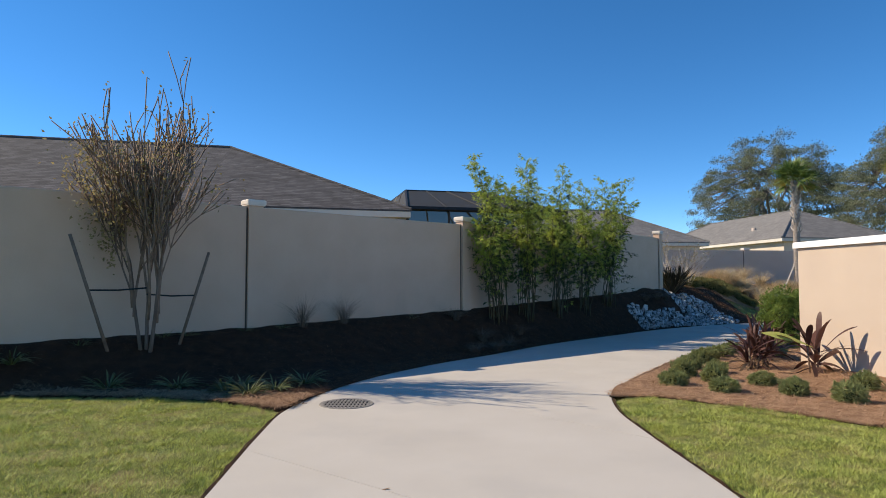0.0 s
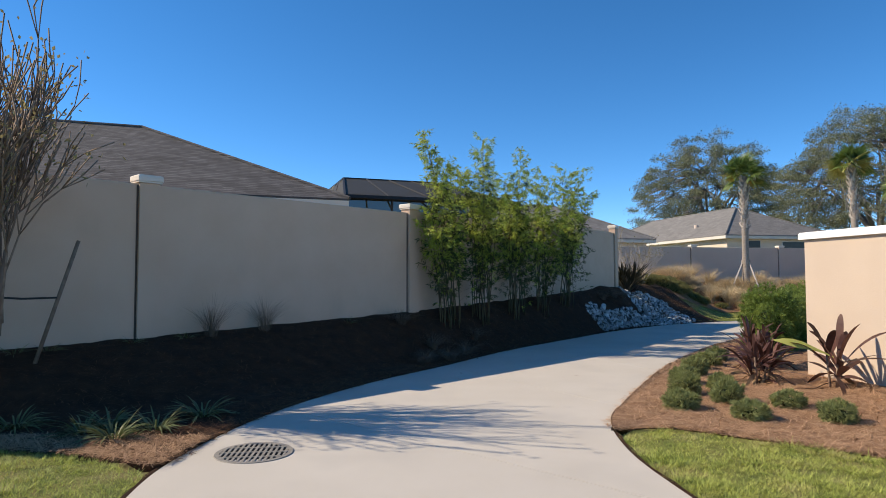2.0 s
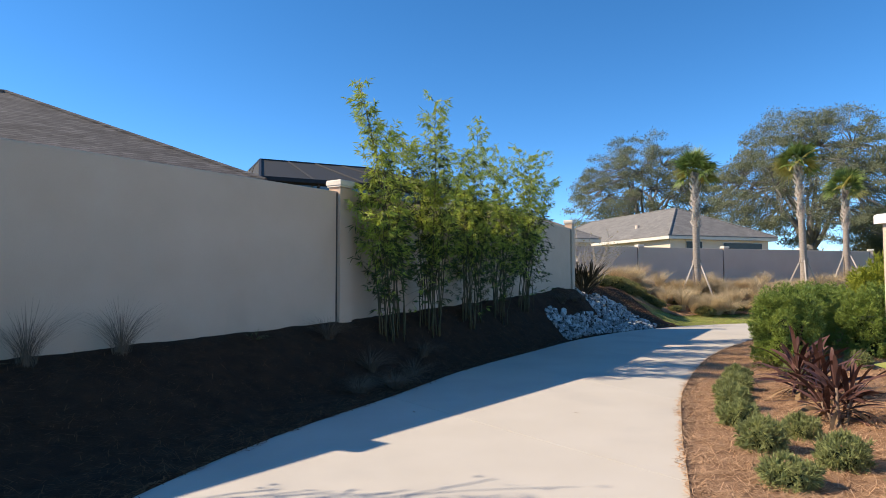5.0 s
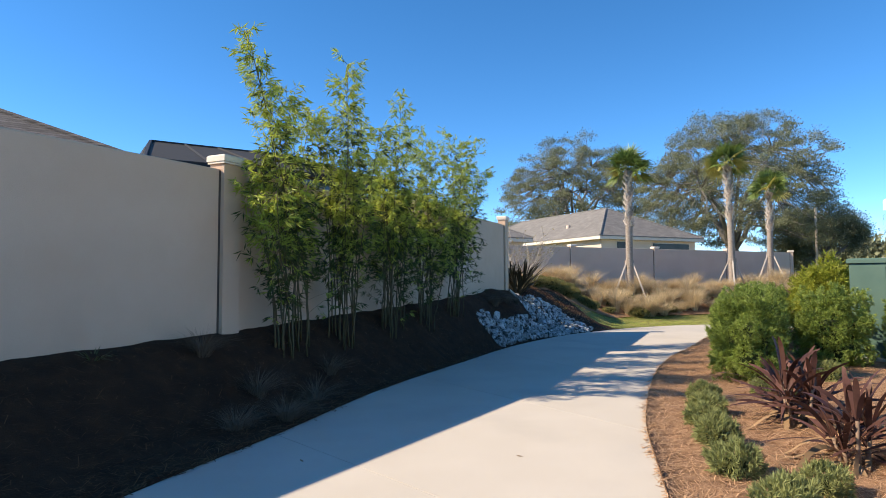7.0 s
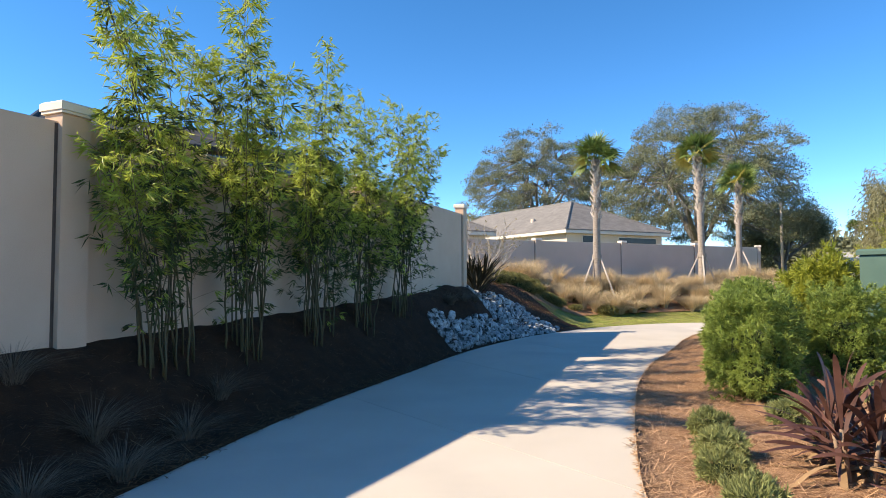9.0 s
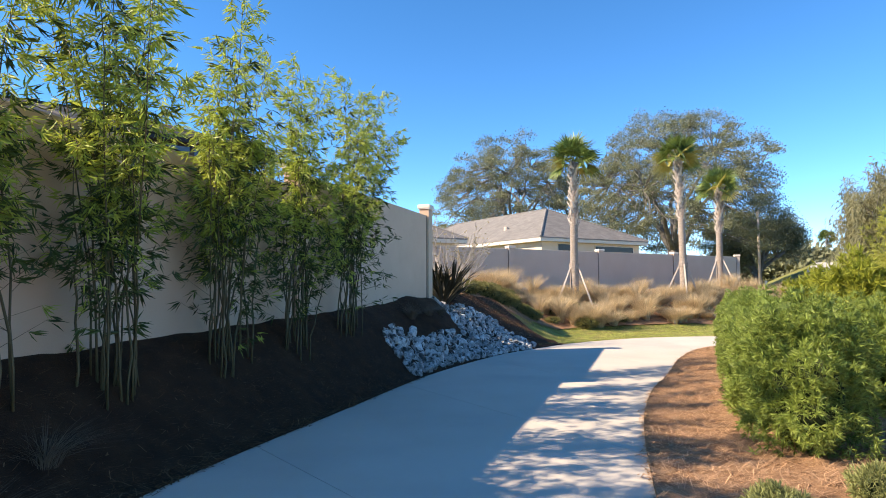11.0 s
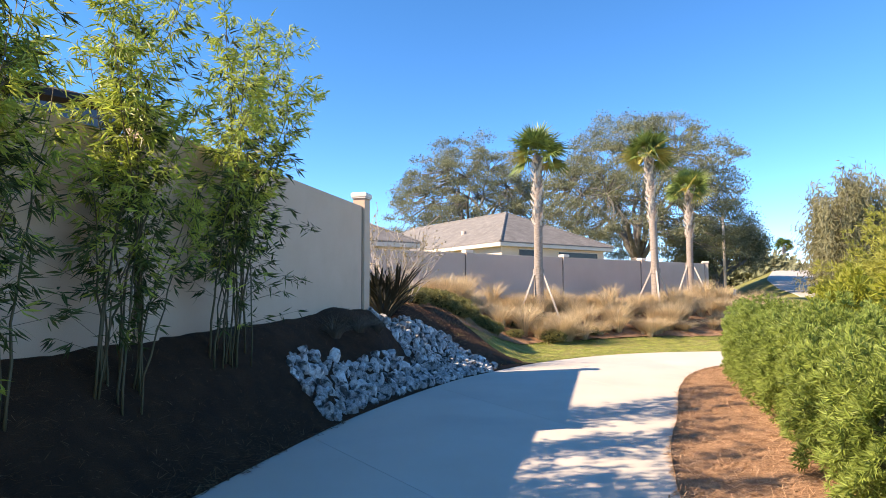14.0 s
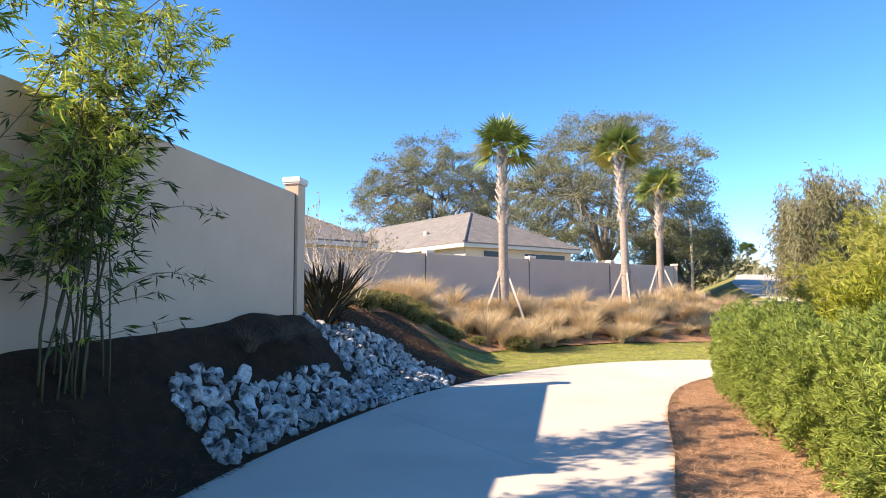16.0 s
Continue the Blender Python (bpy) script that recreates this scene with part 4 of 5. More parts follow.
def ti_plant(x, y, canes, per, length, width, seed, label, dry_share, leaf_extra=False):
    """Several short canes, each with a tuft whose upper leaves stand and lower ones hang."""
    rng = np.random.default_rng(seed)
    root = thing("ti_plant", (x, y, hz(x, y)), label, "plant", "ti plants")
    g, dry = Geo(), Geo()
    for c in range(canes):
        a = c * 6.283 / canes + rng.uniform(-0.4, 0.4)
        base = Vector((math.cos(a), math.sin(a), 0)) * rng.uniform(0.04, 0.15)
        tall = rng.uniform(0.12, 0.5)
        top = base * 1.7 + Vector((0, 0, tall))
        part("stem", Geo().tube([base - Vector((0, 0, 0.04)), base.lerp(top, 0.5), top], [0.02, 0.017, 0.014], 6), TWIG, root, smooth=True)
        for k in range(per):
            q = a + k * 2.4 + rng.normal(0, 0.3)
            share = k / per
            el = 1.42 - 1.5 * share + rng.normal(0, 0.15)
            hang = share > 0.72
            d = Vector((math.cos(q) * math.cos(el), math.sin(q) * math.cos(el), math.sin(el)))
            o = Vector((math.cos(q), math.sin(q), 0))
            ln = length * rng.uniform(0.65, 1.15) * (0.8 if hang else 1)
            start = base.lerp(top, 1 - 0.7 * share)
            pts, w = [], []
            for j in range(8):
                t = j / 7
                pts.append(start + d * ln * t + o * 0.10 * ln * t * t + Vector((0, 0, -(0.75 if hang else 0.28) * ln * t ** 2.4)))
                w.append(width * (0.22 + 2.9 * t * (1 - t) ** 0.8 * 0.75) + 0.002)
            side = Vector((-o.y, o.x, rng.normal(0, 0.5)))
            pts = [p if p.z > 0.02 else Vector((p.x, p.y, 0.02 + 0.01 * rng.uniform())) for p in pts]
            (dry if hang and rng.uniform() < dry_share else g).blade(pts, w, side)
    part("leaves", g, TI_LEAF, root)
    if dry.v:
        part("withered_leaves", dry, TI_DRY, root, "withered tan leaves")
    if leaf_extra:
        f = Geo()
        d = Vector((-0.75, 0.25, 0.42))
        f.blade([d * t + Vector((0, 0, 0.45 - 0.2 * t * t)) for t in np.linspace(0, 0.95, 7)], [0.02, 0.03, 0.06, 0.11, 0.12, 0.08, 0.01], (0.2, 0.4, 0.8))
        part("yellow_leaf", f, YELLOW_LEAF, root, "broad yellowing leaf")


TI = "burgundy ti plant with drooping strap leaves in pine straw"
ti_plant(5.5, 11.1, 6, 15, 0.62, 0.054, 5, TI, 0.6)
ti_plant(6.3, 12.35, 6, 15, 0.74, 0.06, 6, TI, 0.75)
ti_plant(6.55, 12.75, 4, 13, 0.52, 0.052, 7, TI, 0.6)
ti_plant(6.02, 10.25, 3, 8, 0.85, 0.115, 9, "burgundy ti plant with broad upright leaves beside the cream wall", 0.4, True)
for k, (x, y) in enumerate(((6.15, 8.55), (6.2, 7.75))):
    strap_plant("agapanthus", "grassy green strap-leaf clump by the cream wall", "plant", x, y, 40, 0.5, 0.016, LIRIOPE, 12 + k, 1.6, 0.6)

LIR = [(-3.05, 8.85), (-2.65, 8.6), (-2.38, 8.95), (-3.85, 9.15), (-6.3, 9.2), (-4.8, 9.05), (-2.9, 9.1), (-6.75, 9.0), (-2.1, 9.6)]
for k, (x, y) in enumerate(LIR):
    strap_plant("liriope", "arching green liriope clump at the mulch edge", "plant", x, y, 70, 0.44, 0.0145, LIRIOPE, 30 + k, 1.6, 0.95, "liriope clumps")
for k, s in enumerate((10.3, 11.1, 12.0, 13.6, 14.9, 15.3, 16.4, 17.2, 20.5)):
    p = wall_line(s, s + 0.1, 2, 0.35)[0]
    strap_plant("liriope", "small dark liriope clump at the wall foot", "plant", p[0], p[1], 34, 0.24, 0.0075, LIRIOPE, 50 + k, 1.6, 0.8, "liriope clumps")


def plume(name, label, x, y, material, seed, blades, tall, group, spread=0.55, w=0.008, share=None):
    rng = np.random.default_rng(seed)
    root = thing(name, (x, y, hz(x, y)), label, "grass", group)
    g = Geo()
    for i in range(blades):
        a = rng.uniform(0, 6.283)
        out = spread * math.sqrt(rng.uniform())
        ln = tall * rng.uniform(0.55, 1.1)
        o = Vector((math.cos(a), math.sin(a), 0))
        b = o * 0.10 * rng.uniform()
        pts = [b + o * out * ln * t * t * 1.2 + Vector((0, 0, ln * (t - 0.35 * out * t * t))) for t in (0, 0.35, 0.7, 1.0)]
        g.blade(pts, [w, w, w * 0.8, w * 0.3], (-o.y + rng.normal(0, 0.5), o.x + rng.normal(0, 0.5), 0.1))
    part("blades", g, material, root)
    return root


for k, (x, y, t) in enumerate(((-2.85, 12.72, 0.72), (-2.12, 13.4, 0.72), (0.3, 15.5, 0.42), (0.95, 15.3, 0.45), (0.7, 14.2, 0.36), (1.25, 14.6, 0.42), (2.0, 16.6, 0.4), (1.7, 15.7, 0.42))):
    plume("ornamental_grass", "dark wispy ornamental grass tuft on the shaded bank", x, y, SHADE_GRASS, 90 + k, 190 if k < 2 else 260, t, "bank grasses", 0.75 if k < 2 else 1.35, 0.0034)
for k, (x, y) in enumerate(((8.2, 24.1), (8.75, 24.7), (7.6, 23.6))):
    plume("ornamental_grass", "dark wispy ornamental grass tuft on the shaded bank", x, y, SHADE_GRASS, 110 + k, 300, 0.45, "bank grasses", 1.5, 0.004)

# flax and twiggy shrub at the wall's end
for k, (x, y) in enumerate(((9.65, 26.55), (9.95, 26.9), (10.3, 27.35), (9.9, 27.5))):
    strap_plant("flax_plant", "dark sword-leaved flax at the end of the wall", "plant", x, y, 60, 1.2, 0.055, FLAX, 140 + k, 2.2, 0.35, "flax plants")


def twig_bush(x, y, seed, tall):
    rng = np.random.default_rng(seed)
    root = thing("twiggy_shrub", (x, y, hz(x, y)), "bare pale multi-stemmed twiggy shrub near the wall", "shrub")
    tips = []
    for i in range(8):
        a = i * 0.785 + rng.uniform(0, 0.4)
        g = Geo()
        grow(g, (0, 0, -0.03), (math.cos(a) * 0.55, math.sin(a) * 0.55, 1), tall * 0.55, 0.016, 2, rng, tips, (3, 4), 0.3, 0.2, 0.6, 4, 4, 0.5)
        part("stem", g, PALM_BOOT, root)
    g = Geo()
    leaf_cloud(g, [p for p, d in tips for _ in range(3)], [d for p, d in tips for _ in range(3)], 0.05, 0.03, rng, 0.3, 0.9)
    part("foliage", g, CREPE_LEAF, root)


twig_bush(10.35, 27.75, 7, 2.4)
twig_bush(11.2, 28.6, 8, 1.8)


# ---- far slope planting ----
def far_planting():
    rng = np.random.default_rng(33)
    mothers = [plume("muhly_grass", "dry tan muhly grass tuft below the far wall", 0, 0, DRY_GRASS, 200 + k, 520, (0.92, 0.6, 0.78, 0.52)[k], "muhly grasses", (0.6, 1.1, 0.85, 1.3)[k], 0.0062) for k in range(4)]
    spots = []
    for k in range(215):
        x = rng.uniform(14.5, 33.5)
        lo, hi = 30.95 + max(0, 17 - x) * 0.9, 34.6 + (x - 14) * 0.05
        spots.append((x, rng.uniform(lo, hi)))
    for k in range(16):
        spots.append((rng.uniform(11.5, 18), rng.uniform(34.4, 36.8)))
    for k, (x, y) in enumerate(spots):
        s = rng.uniform(0.8, 1.4)
        m = pose(x, y, hz(x, y), 0, 0, rng.uniform(0, 360))
        o = mothers[k] if k < 4 else copy_thing(mothers[k % 4], m)
        o.matrix_basis = m @ Matrix.Scale(s, 4)
    bush = [shrub("low_shrub", "low olive-green shrub on the mulch slope", "shrub", "slope shrubs", pose(0, 0, 0), (0.36, 0.36, 0.17), LOW_SHRUB, 240, 8, 0.10, 0.02, 300 + k, 0, 2.3) for k in range(3)]
    for k in range(62):
        if k >= 46:
            x = rng.uniform(10.9, 13.6)
            y = 28.4 + (x - 10.9) * 0.35 + rng.uniform(0, 1.6)
        elif k < 30:
            x = rng.uniform(11.5, 20)
            y = 29.6 + (x - 11.5) * 0.22 + rng.uniform(0, 2.6)
        else:
            x, y = rng.uniform(10.5, 14), rng.uniform(29.5, 34)
        m = pose(x, y, hz(x, y), 0, 0, rng.uniform(0, 360))
        s = rng.uniform(0.7, 1.15)
        o = bush[k] if k < 3 else copy_thing(bush[k % 3], m)
        o.matrix_basis = m @ Matrix.Scale(s, 4)


far_planting()


def palm(x, y, top, seed, lean, yellow=0.15, braced=True):
    rng = np.random.default_rng(seed)
    z0 = hz(x, y)
    root = thing("sabal_palm", (x, y, z0), "young sabal palm with a bare trunk braced by timber props" if braced else "distant sabal palm on the skyline", "palm tree", "palms on the rise" if braced else "")
    h = top - z0
    pts = [Vector((lean[0] * (t ** 2), lean[1] * t ** 2, h * t)) for t in np.linspace(0, 1, 9)]
    part("trunk", Geo().tube([Vector((0, 0, -0.2))] + pts, [0.23, 0.2, 0.19, 0.18, 0.17, 0.17, 0.165, 0.16, 0.16, 0.14], 12), PALM_TRUNK, root, smooth=True)
    boots = Geo()
    for k in range(95):
        t = 0.55 + 0.43 * k / 95
        a = k * 2.4
        i = min(int(t * 8), 7)
        c = pts[i].lerp(pts[i + 1], t * 8 - i)
        o = Vector((math.cos(a), math.sin(a), 0))
        s = Vector((-o.y, o.x, 0)) * (1 if k % 2 else -1)
        boots.blade([c + o * 0.15, c + o * 0.22 + s * 0.06 + Vector((0, 0, 0.13)), c + o * 0.27 + s * 0.12 + Vector((0, 0, 0.28))], [0.12, 0.09, 0.04], (-o.y, o.x, 0.3))
    tagged(part("boot_mass", boots, PALM_BOOT, root, "criss-cross old leaf bases"), kind="stuff")
    head = pts[-1]
    green, dry, stalk = Geo(), Geo(), Geo()
    for k in range(30):
        a = k * 2.4
        el = 1.3 - 1.75 * (k / 30) + rng.normal(0, 0.12)
        d = Vector((math.cos(a) * math.cos(el), math.sin(a) * math.cos(el), math.sin(el)))
        stem = 0.55 * rng.uniform(0.8, 1.2)
        hub = head + d * stem + Vector((0, 0, -0.05 * (1 - el)))
        stalk.tube([head, hub], [0.018, 0.012], 4)
        side = d.cross(Vector((0, 0, 1)))
        side = side.normalized() if side.length > 0.05 else Vector((1, 0, 0))
        roll = rng.uniform(-1.1, 1.1)
        side = side * math.cos(roll) + side.cross(d) * math.sin(roll)
        nrm = side.cross(d)
        g = dry if rng.uniform() < yellow and el < 0.5 else green
        for j in range(21):
            q = (j - 10) / 10 * 1.65
            f = (d * math.cos(q) + side * math.sin(q)).normalized()
            ln = (0.88 - 0.16 * abs(q)) * rng.uniform(0.85, 1.1)
            g.blade([hub, hub + f * ln * 0.5 + nrm * 0.05, hub + f * ln + Vector((0, 0, -0.13 * ln * rng.uniform(0.3, 1.6)))], [0.025, 0.07, 0.008], side * math.cos(q) - d * math.sin(q) + nrm * 0.3)
    part("stalks", stalk, PALM_LEAF, root)
    part("fronds", green, PALM_LEAF, root, "stiff green fan leaves")
    if dry.v:
        part("yellow_fronds", dry, PALM_DRY, root, "yellowing fan leaves")
    for k in range(3 if braced else 0):
        a = seed + k * 2.094
        bx, by = x + math.cos(a) * 0.95, y + math.sin(a) * 0.95
        f = Vector((bx - x, by - y, hz(bx, by) - z0 - 0.05))
        part("brace", Geo().tube([f, Vector((math.cos(a) * 0.17, math.sin(a) * 0.17, 1.75))], [0.045, 0.045], 4), PALM_BOOT, root, "timber prop")
    if braced:
        part("brace_band", Geo().tube([(0, 0, 1.62), (0, 0, 1.85)], [0.22, 0.22], 12), PALM_TRUNK, root)


palm(19.1, 33.7, 6.9, 1, (-0.25, -0.4), 0.06)
palm(25.63, 33.95, 7.75, 2, (-0.1, 0.1), 0.6)
palm(31.35, 37.0, 6.95, 3, (-0.2, -0.3), 0.2)
palm(79.9, 64.2, 7.6, 4, (0.3, 0.1), 0.3, False)
palm(83.0, 71.0, 7.8, 5, (-0.3, 0.1), 0.3, False)


def big_tree(name, label, x, y, z0, trunk_h, radius, limb, levels, seed, leaf_mat, leaves_per_tip, leaf, bark=OAK_BARK, kids=(3, 4), spread=0.75, lift=0.1, droop=0.1, limbs=5, shrink=0.66, cloud=0.7, dome=None, hang=0.0, rise=(0.45, 1.2)):
    rng = np.random.default_rng(seed)
    root = thing(name, (x, y, z0), label, "tree")
    g, tips = Geo(), []
    g.tube([(0, 0, -0.3), (0.1, 0, trunk_h * 0.5), (0, 0.1, trunk_h)], [radius * 1.25, radius, radius * 0.9], 10)
    for i in range(limbs):
        a = i * 6.283 / limbs + rng.uniform(-0.3, 0.3)
        grow(g, (0, 0, trunk_h * rng.uniform(0.75, 1.0)), (math.cos(a), math.sin(a), rng.uniform(*rise)), limb * rng.uniform(0.8, 1.15), radius * 0.5, levels, rng, tips, kids, 0.35, lift, shrink, 6, 4, spread)
    part("trunk", g, bark, root, smooth=True)
    pts, dirs = [], []
    for p, d in tips:
        for _ in range(leaves_per_tip):
            q = Vector(rng.normal(0, 1, 3)).normalized() * cloud * 1.5 * rng.uniform() ** 0.5
            q = p + Vector((q.x, q.y, q.z * 0.7))
            q.z -= hang * rng.uniform() ** 1.3
            if dome:
                e = Vector((q.x / dome[0], q.y / dome[0], (q.z - dome[1]) / dome[2]))
                r = e.length * (1 + 0.34 * noise.noise(e * 3.0 + Vector((seed, 0, 0))))
                if r > 1:
                    s = rng.uniform(0.8, 1.0) / r
                    q = Vector((q.x * s, q.y * s, dome[1] + (q.z - dome[1]) * s))
            pts.append(q)
            dirs.append(d)
    f = Geo()
    leaf_cloud(f, pts, dirs, leaf[0], leaf[1], rng, droop, 0.9)
    part("crown", f, leaf_mat, root)


def domed_oak(label, x, y, z0, trunk_h, radius, dome, clumps, per, seed, leaf):
    """A trunk, forking limbs that reach into the crown, and clumps of leaves over a broken dome with gaps between them."""
    rng = np.random.default_rng(seed)
    root = thing("oak_tree", (x, y, z0), label, "tree")
    wide, mid, high = dome
    wood = Geo()
    wood.tube([(0, 0, -0.3), (0.15, 0, trunk_h * 0.5), (0, 0.1, trunk_h)], [radius * 1.3, radius, radius * 0.9], 10)
    mains = []
    for i in range(9):
        a = i * 0.698 + rng.uniform(-0.25, 0.25)
        e = rng.uniform(0.15, 1.25)
        end = Vector((math.cos(a) * math.cos(e) * wide * 0.7, math.sin(a) * math.cos(e) * wide * 0.7, mid + math.sin(e) * high * 0.7))
        start = Vector((0, 0, trunk_h * rng.uniform(0.75, 1)))
        line = []
        for t in np.linspace(0, 1, 8):
            line.append(start.lerp(end, t) + Vector((0, 0, 0.9 * math.sin(t * 3.14))) + Vector(rng.normal(0, 0.16, 3)) * (t > 0))
        wood.tube(line, [radius * (0.45 - 0.39 * t) for t in np.linspace(0, 1, 8)], 7)
        mains += line[2:]
    pts, dirs = [], []
    for i in range(clumps):
        a = i * 2.39996 + rng.normal(0, 0.2)
        s = -0.42 + 1.40 * (i + 0.5) / clumps
        c = math.sqrt(max(1 - s * s, 0.02))
        u = Vector((math.cos(a) * c, math.sin(a) * c, s))
        f = (rng.uniform(0.8, 1.0) if rng.uniform() < 0.7 else rng.uniform(0.4, 0.8)) * (1 + 0.16 * noise.noise(u * 2.1 + Vector((seed, 0, 0))))
        q = Vector((u.x * wide * f, u.y * wide * f, mid + u.z * high * f))
        near = min(mains, key=lambda m: (m - q).length)
        bend = near.lerp(q, 0.5) + Vector(rng.normal(0, 0.25, 3)) + Vector((0, 0, 0.2))
        wood.tube([near, bend, q], [0.06, 0.04, 0.02], 4)
        size = rng.uniform(0.6, 1.15)
        w = rng.normal(0, 1, (per, 3))
        w /= np.linalg.norm(w, axis=1)[:, None]
        w[:, 2] = np.where(w[:, 2] < -0.2, -w[:, 2] * 0.5, w[:, 2])
        r = size * rng.uniform(0.35, 1.1, (per, 1))
        lump = w * r * np.array((1.0, 1.0, 0.82)) + rng.normal(0, 0.1, (per, 3))
        pts.append(lump + np.array(q))
        dirs.append(w * 0.8)
    part("trunk", wood, OAK_BARK, root, smooth=True)
    f = Geo()
    leaf_cloud(f, np.vstack(pts), np.vstack(dirs), leaf[0], leaf[1], rng, 0.1, 0.9)
    part("crown", f, OAK_LEAF, root)


domed_oak("broad old live oak with dark grey-green foliage behind the far wall", 42.2, 51.6, 1.0, 3.6, 0.55, (8.5, 6.6, 8.6), 440, 260, 11, (0.165, 0.075))
domed_oak("live oak with a domed crown behind the far house", 35.2, 66.5, 1.0, 5.0, 0.5, (7.8, 8.2, 7.2), 280, 240, 12, (0.18, 0.085))
big_tree("oak_tree", "dark spreading live oak past the far wall", 55.0, 54.0, 0.8, 2.0, 0.4, 3.4, 3, 13, OAK_LEAF, 110, (0.17, 0.085), limbs=6, lift=0.1, cloud=0.7, dome=(5.5, 4.6, 4.6))
big_tree("weeping_tree", "grey-green weeping bottlebrush with hanging twigs", 48.6, 38.8, 0.6, 2.9, 0.28, 3.2, 3, 14, WEEP_LEAF, 60, (0.42, 0.07), limbs=7, lift=0.75, droop=2.2, spread=0.55, cloud=0.35, hang=5.0)


def bush_cluster():
    rng = np.random.default_rng(40)
    for k, (x, y, r, h) in enumerate(((30.7, 25.7, 1.6, 4.7), (32.4, 27.0, 1.8, 4.4), (29.3, 24.6, 1.3, 3.0), (33.0, 24.2, 2.0, 5.4), (36.0, 31.0, 1.6, 2.8))):
        z = hz(x, y)
        shrub("yellow_shrub", "tall feathery yellow-green shrub beyond the hedge", "shrub", "yellow shrubs", pose(x, y, z), (r * 0.9, r * 0.9, h / 2), YELLOW_BUSH, 1500, 9, 0.26, 0.035, 400 + k, 0.1, 2.0, stems=5, rag=0.4, heart=0.5)


bush_cluster()


def distant():
    rng = np.random.default_rng(50)
    spots = []
    for k in range(30):
        a = radians(18 + 78 * k / 29) + rng.normal(0, 0.01)
        r = rng.uniform(95, 150)
        spots.append((8 + r * math.sin(a), 15 + r * math.cos(a), rng.uniform(6, 11)))
    for k in range(9):
        a, r = radians(49 + 1.9 * k), rng.uniform(82, 100)
        spots.append((8 + r * math.sin(a), 15 + r * math.cos(a), rng.uniform(7, 10)))
    for k, (x, y, h) in enumerate(spots):
        big_tree("distant_tree", "distant rounded green tree on the skyline", x, y, 0.3, h * 0.15, 0.3, h * 0.32, 2, 500 + k, OAK_LEAF, 46, (0.8, 0.45), limbs=6, cloud=1.3, dome=(h * 0.75, h * 0.45, h * 0.5), hang=h * 0.2)


distant()


def road():
    """A pale drive that climbs away between the trees, with its edge as a low bank."""
    line = resample(np.array([(44.2, 36.6), (47.5, 39.2), (52.5, 43.8), (60.5, 50.5), (76, 60.5), (103, 78)]), 40)
    d = np.gradient(line, axis=0)
    d /= np.linalg.norm(d, axis=1)[:, None]
    n = np.stack([d[:, 1], -d[:, 0]], -1)
    z = np.interp(np.arange(40), (0, 6, 14, 26, 39), (1.2, 1.9, 3.3, 5.0, 6.2))
    g, bank = Geo(), Geo()
    for (x, y), (nx, ny), h in zip(line, n, z):
        for w, dz in ((-2.2, -0.3), (-2.1, 0.0), (2.1, 0.0), (2.2, -0.3)):
            g.v.append((x + nx * w, y + ny * w, h + dz))
        run = 3.0 + (h - 1.0) * 2.0
        for w, z1 in ((-run, 0.9), (-2.15, h - 0.05), (2.15, h - 0.05), (run, 0.9)):
            bank.v.append((x + nx * w, y + ny * w, z1))
    for i in range(39):
        for k in range(3):
            q = 4 * i + k
            g.f.append((q, q + 1, q + 5, q + 4))
            bank.f.append((q, q + 1, q + 5, q + 4))
    tagged(part("road", g, ASPHALT), "pale distant drive climbing past the trees", "road", kind="structure")
    tagged(part("road_bank", bank, GRASS_SOIL), "grassy bank under the distant drive", "ground", kind="structure")
    x, y = 38.6, 39.9
    post = thing("marker_post", (x, y, hz(x, y)), "short pale marker post on the far lawn", "post")
    part("post", Geo().box((0, 0, -0.1), (0.12, 0.12, 0.65), 0.2, bevel=0.02), CAP, post)


road()


# ---- cabinet, drain, rocks ----
def cabinet():
    x, y = 12.55, 15.75
    rz = radians(22)
    root = thing("utility_cabinet", pose(x, y, hz(x, y), 0, 0, 22), "green metal pad-mounted utility cabinet behind the hedge", "cabinet")
    part("pad", Geo().box((0, 0, -0.2), (1.9, 1.5, 0.3), 0, bevel=0.02), CONCRETE, root, "concrete pad")
    part("body", Geo().box((0, 0, 0.10), (1.6, 1.2, 1.72), 0, bevel=0.015), GREEN_METAL, root)
    part("lid", Geo().box((0, 0, 1.82), (1.68, 1.28, 0.09), 0, bevel=0.03), GREEN_METAL, root)
    for sx in (-1, 1):
        d = part("door", Geo().box((sx * 0.39, -0.615, 0.2), (0.76, 0.03, 1.55), 0), GREEN_METAL, root)
        part("handle", Geo().box((sx * 0.06, -0.65, 0.95), (0.04, 0.05, 0.22), 0, bevel=0.01), IRON, d, "dark latch")
    for sx in (-0.35, 0.35):
        d = part("side_panel", Geo().box((-0.81, sx * 0.8, 0.2), (0.02, 0.52, 1.55), 0), GREEN_METAL, root)


cabinet()


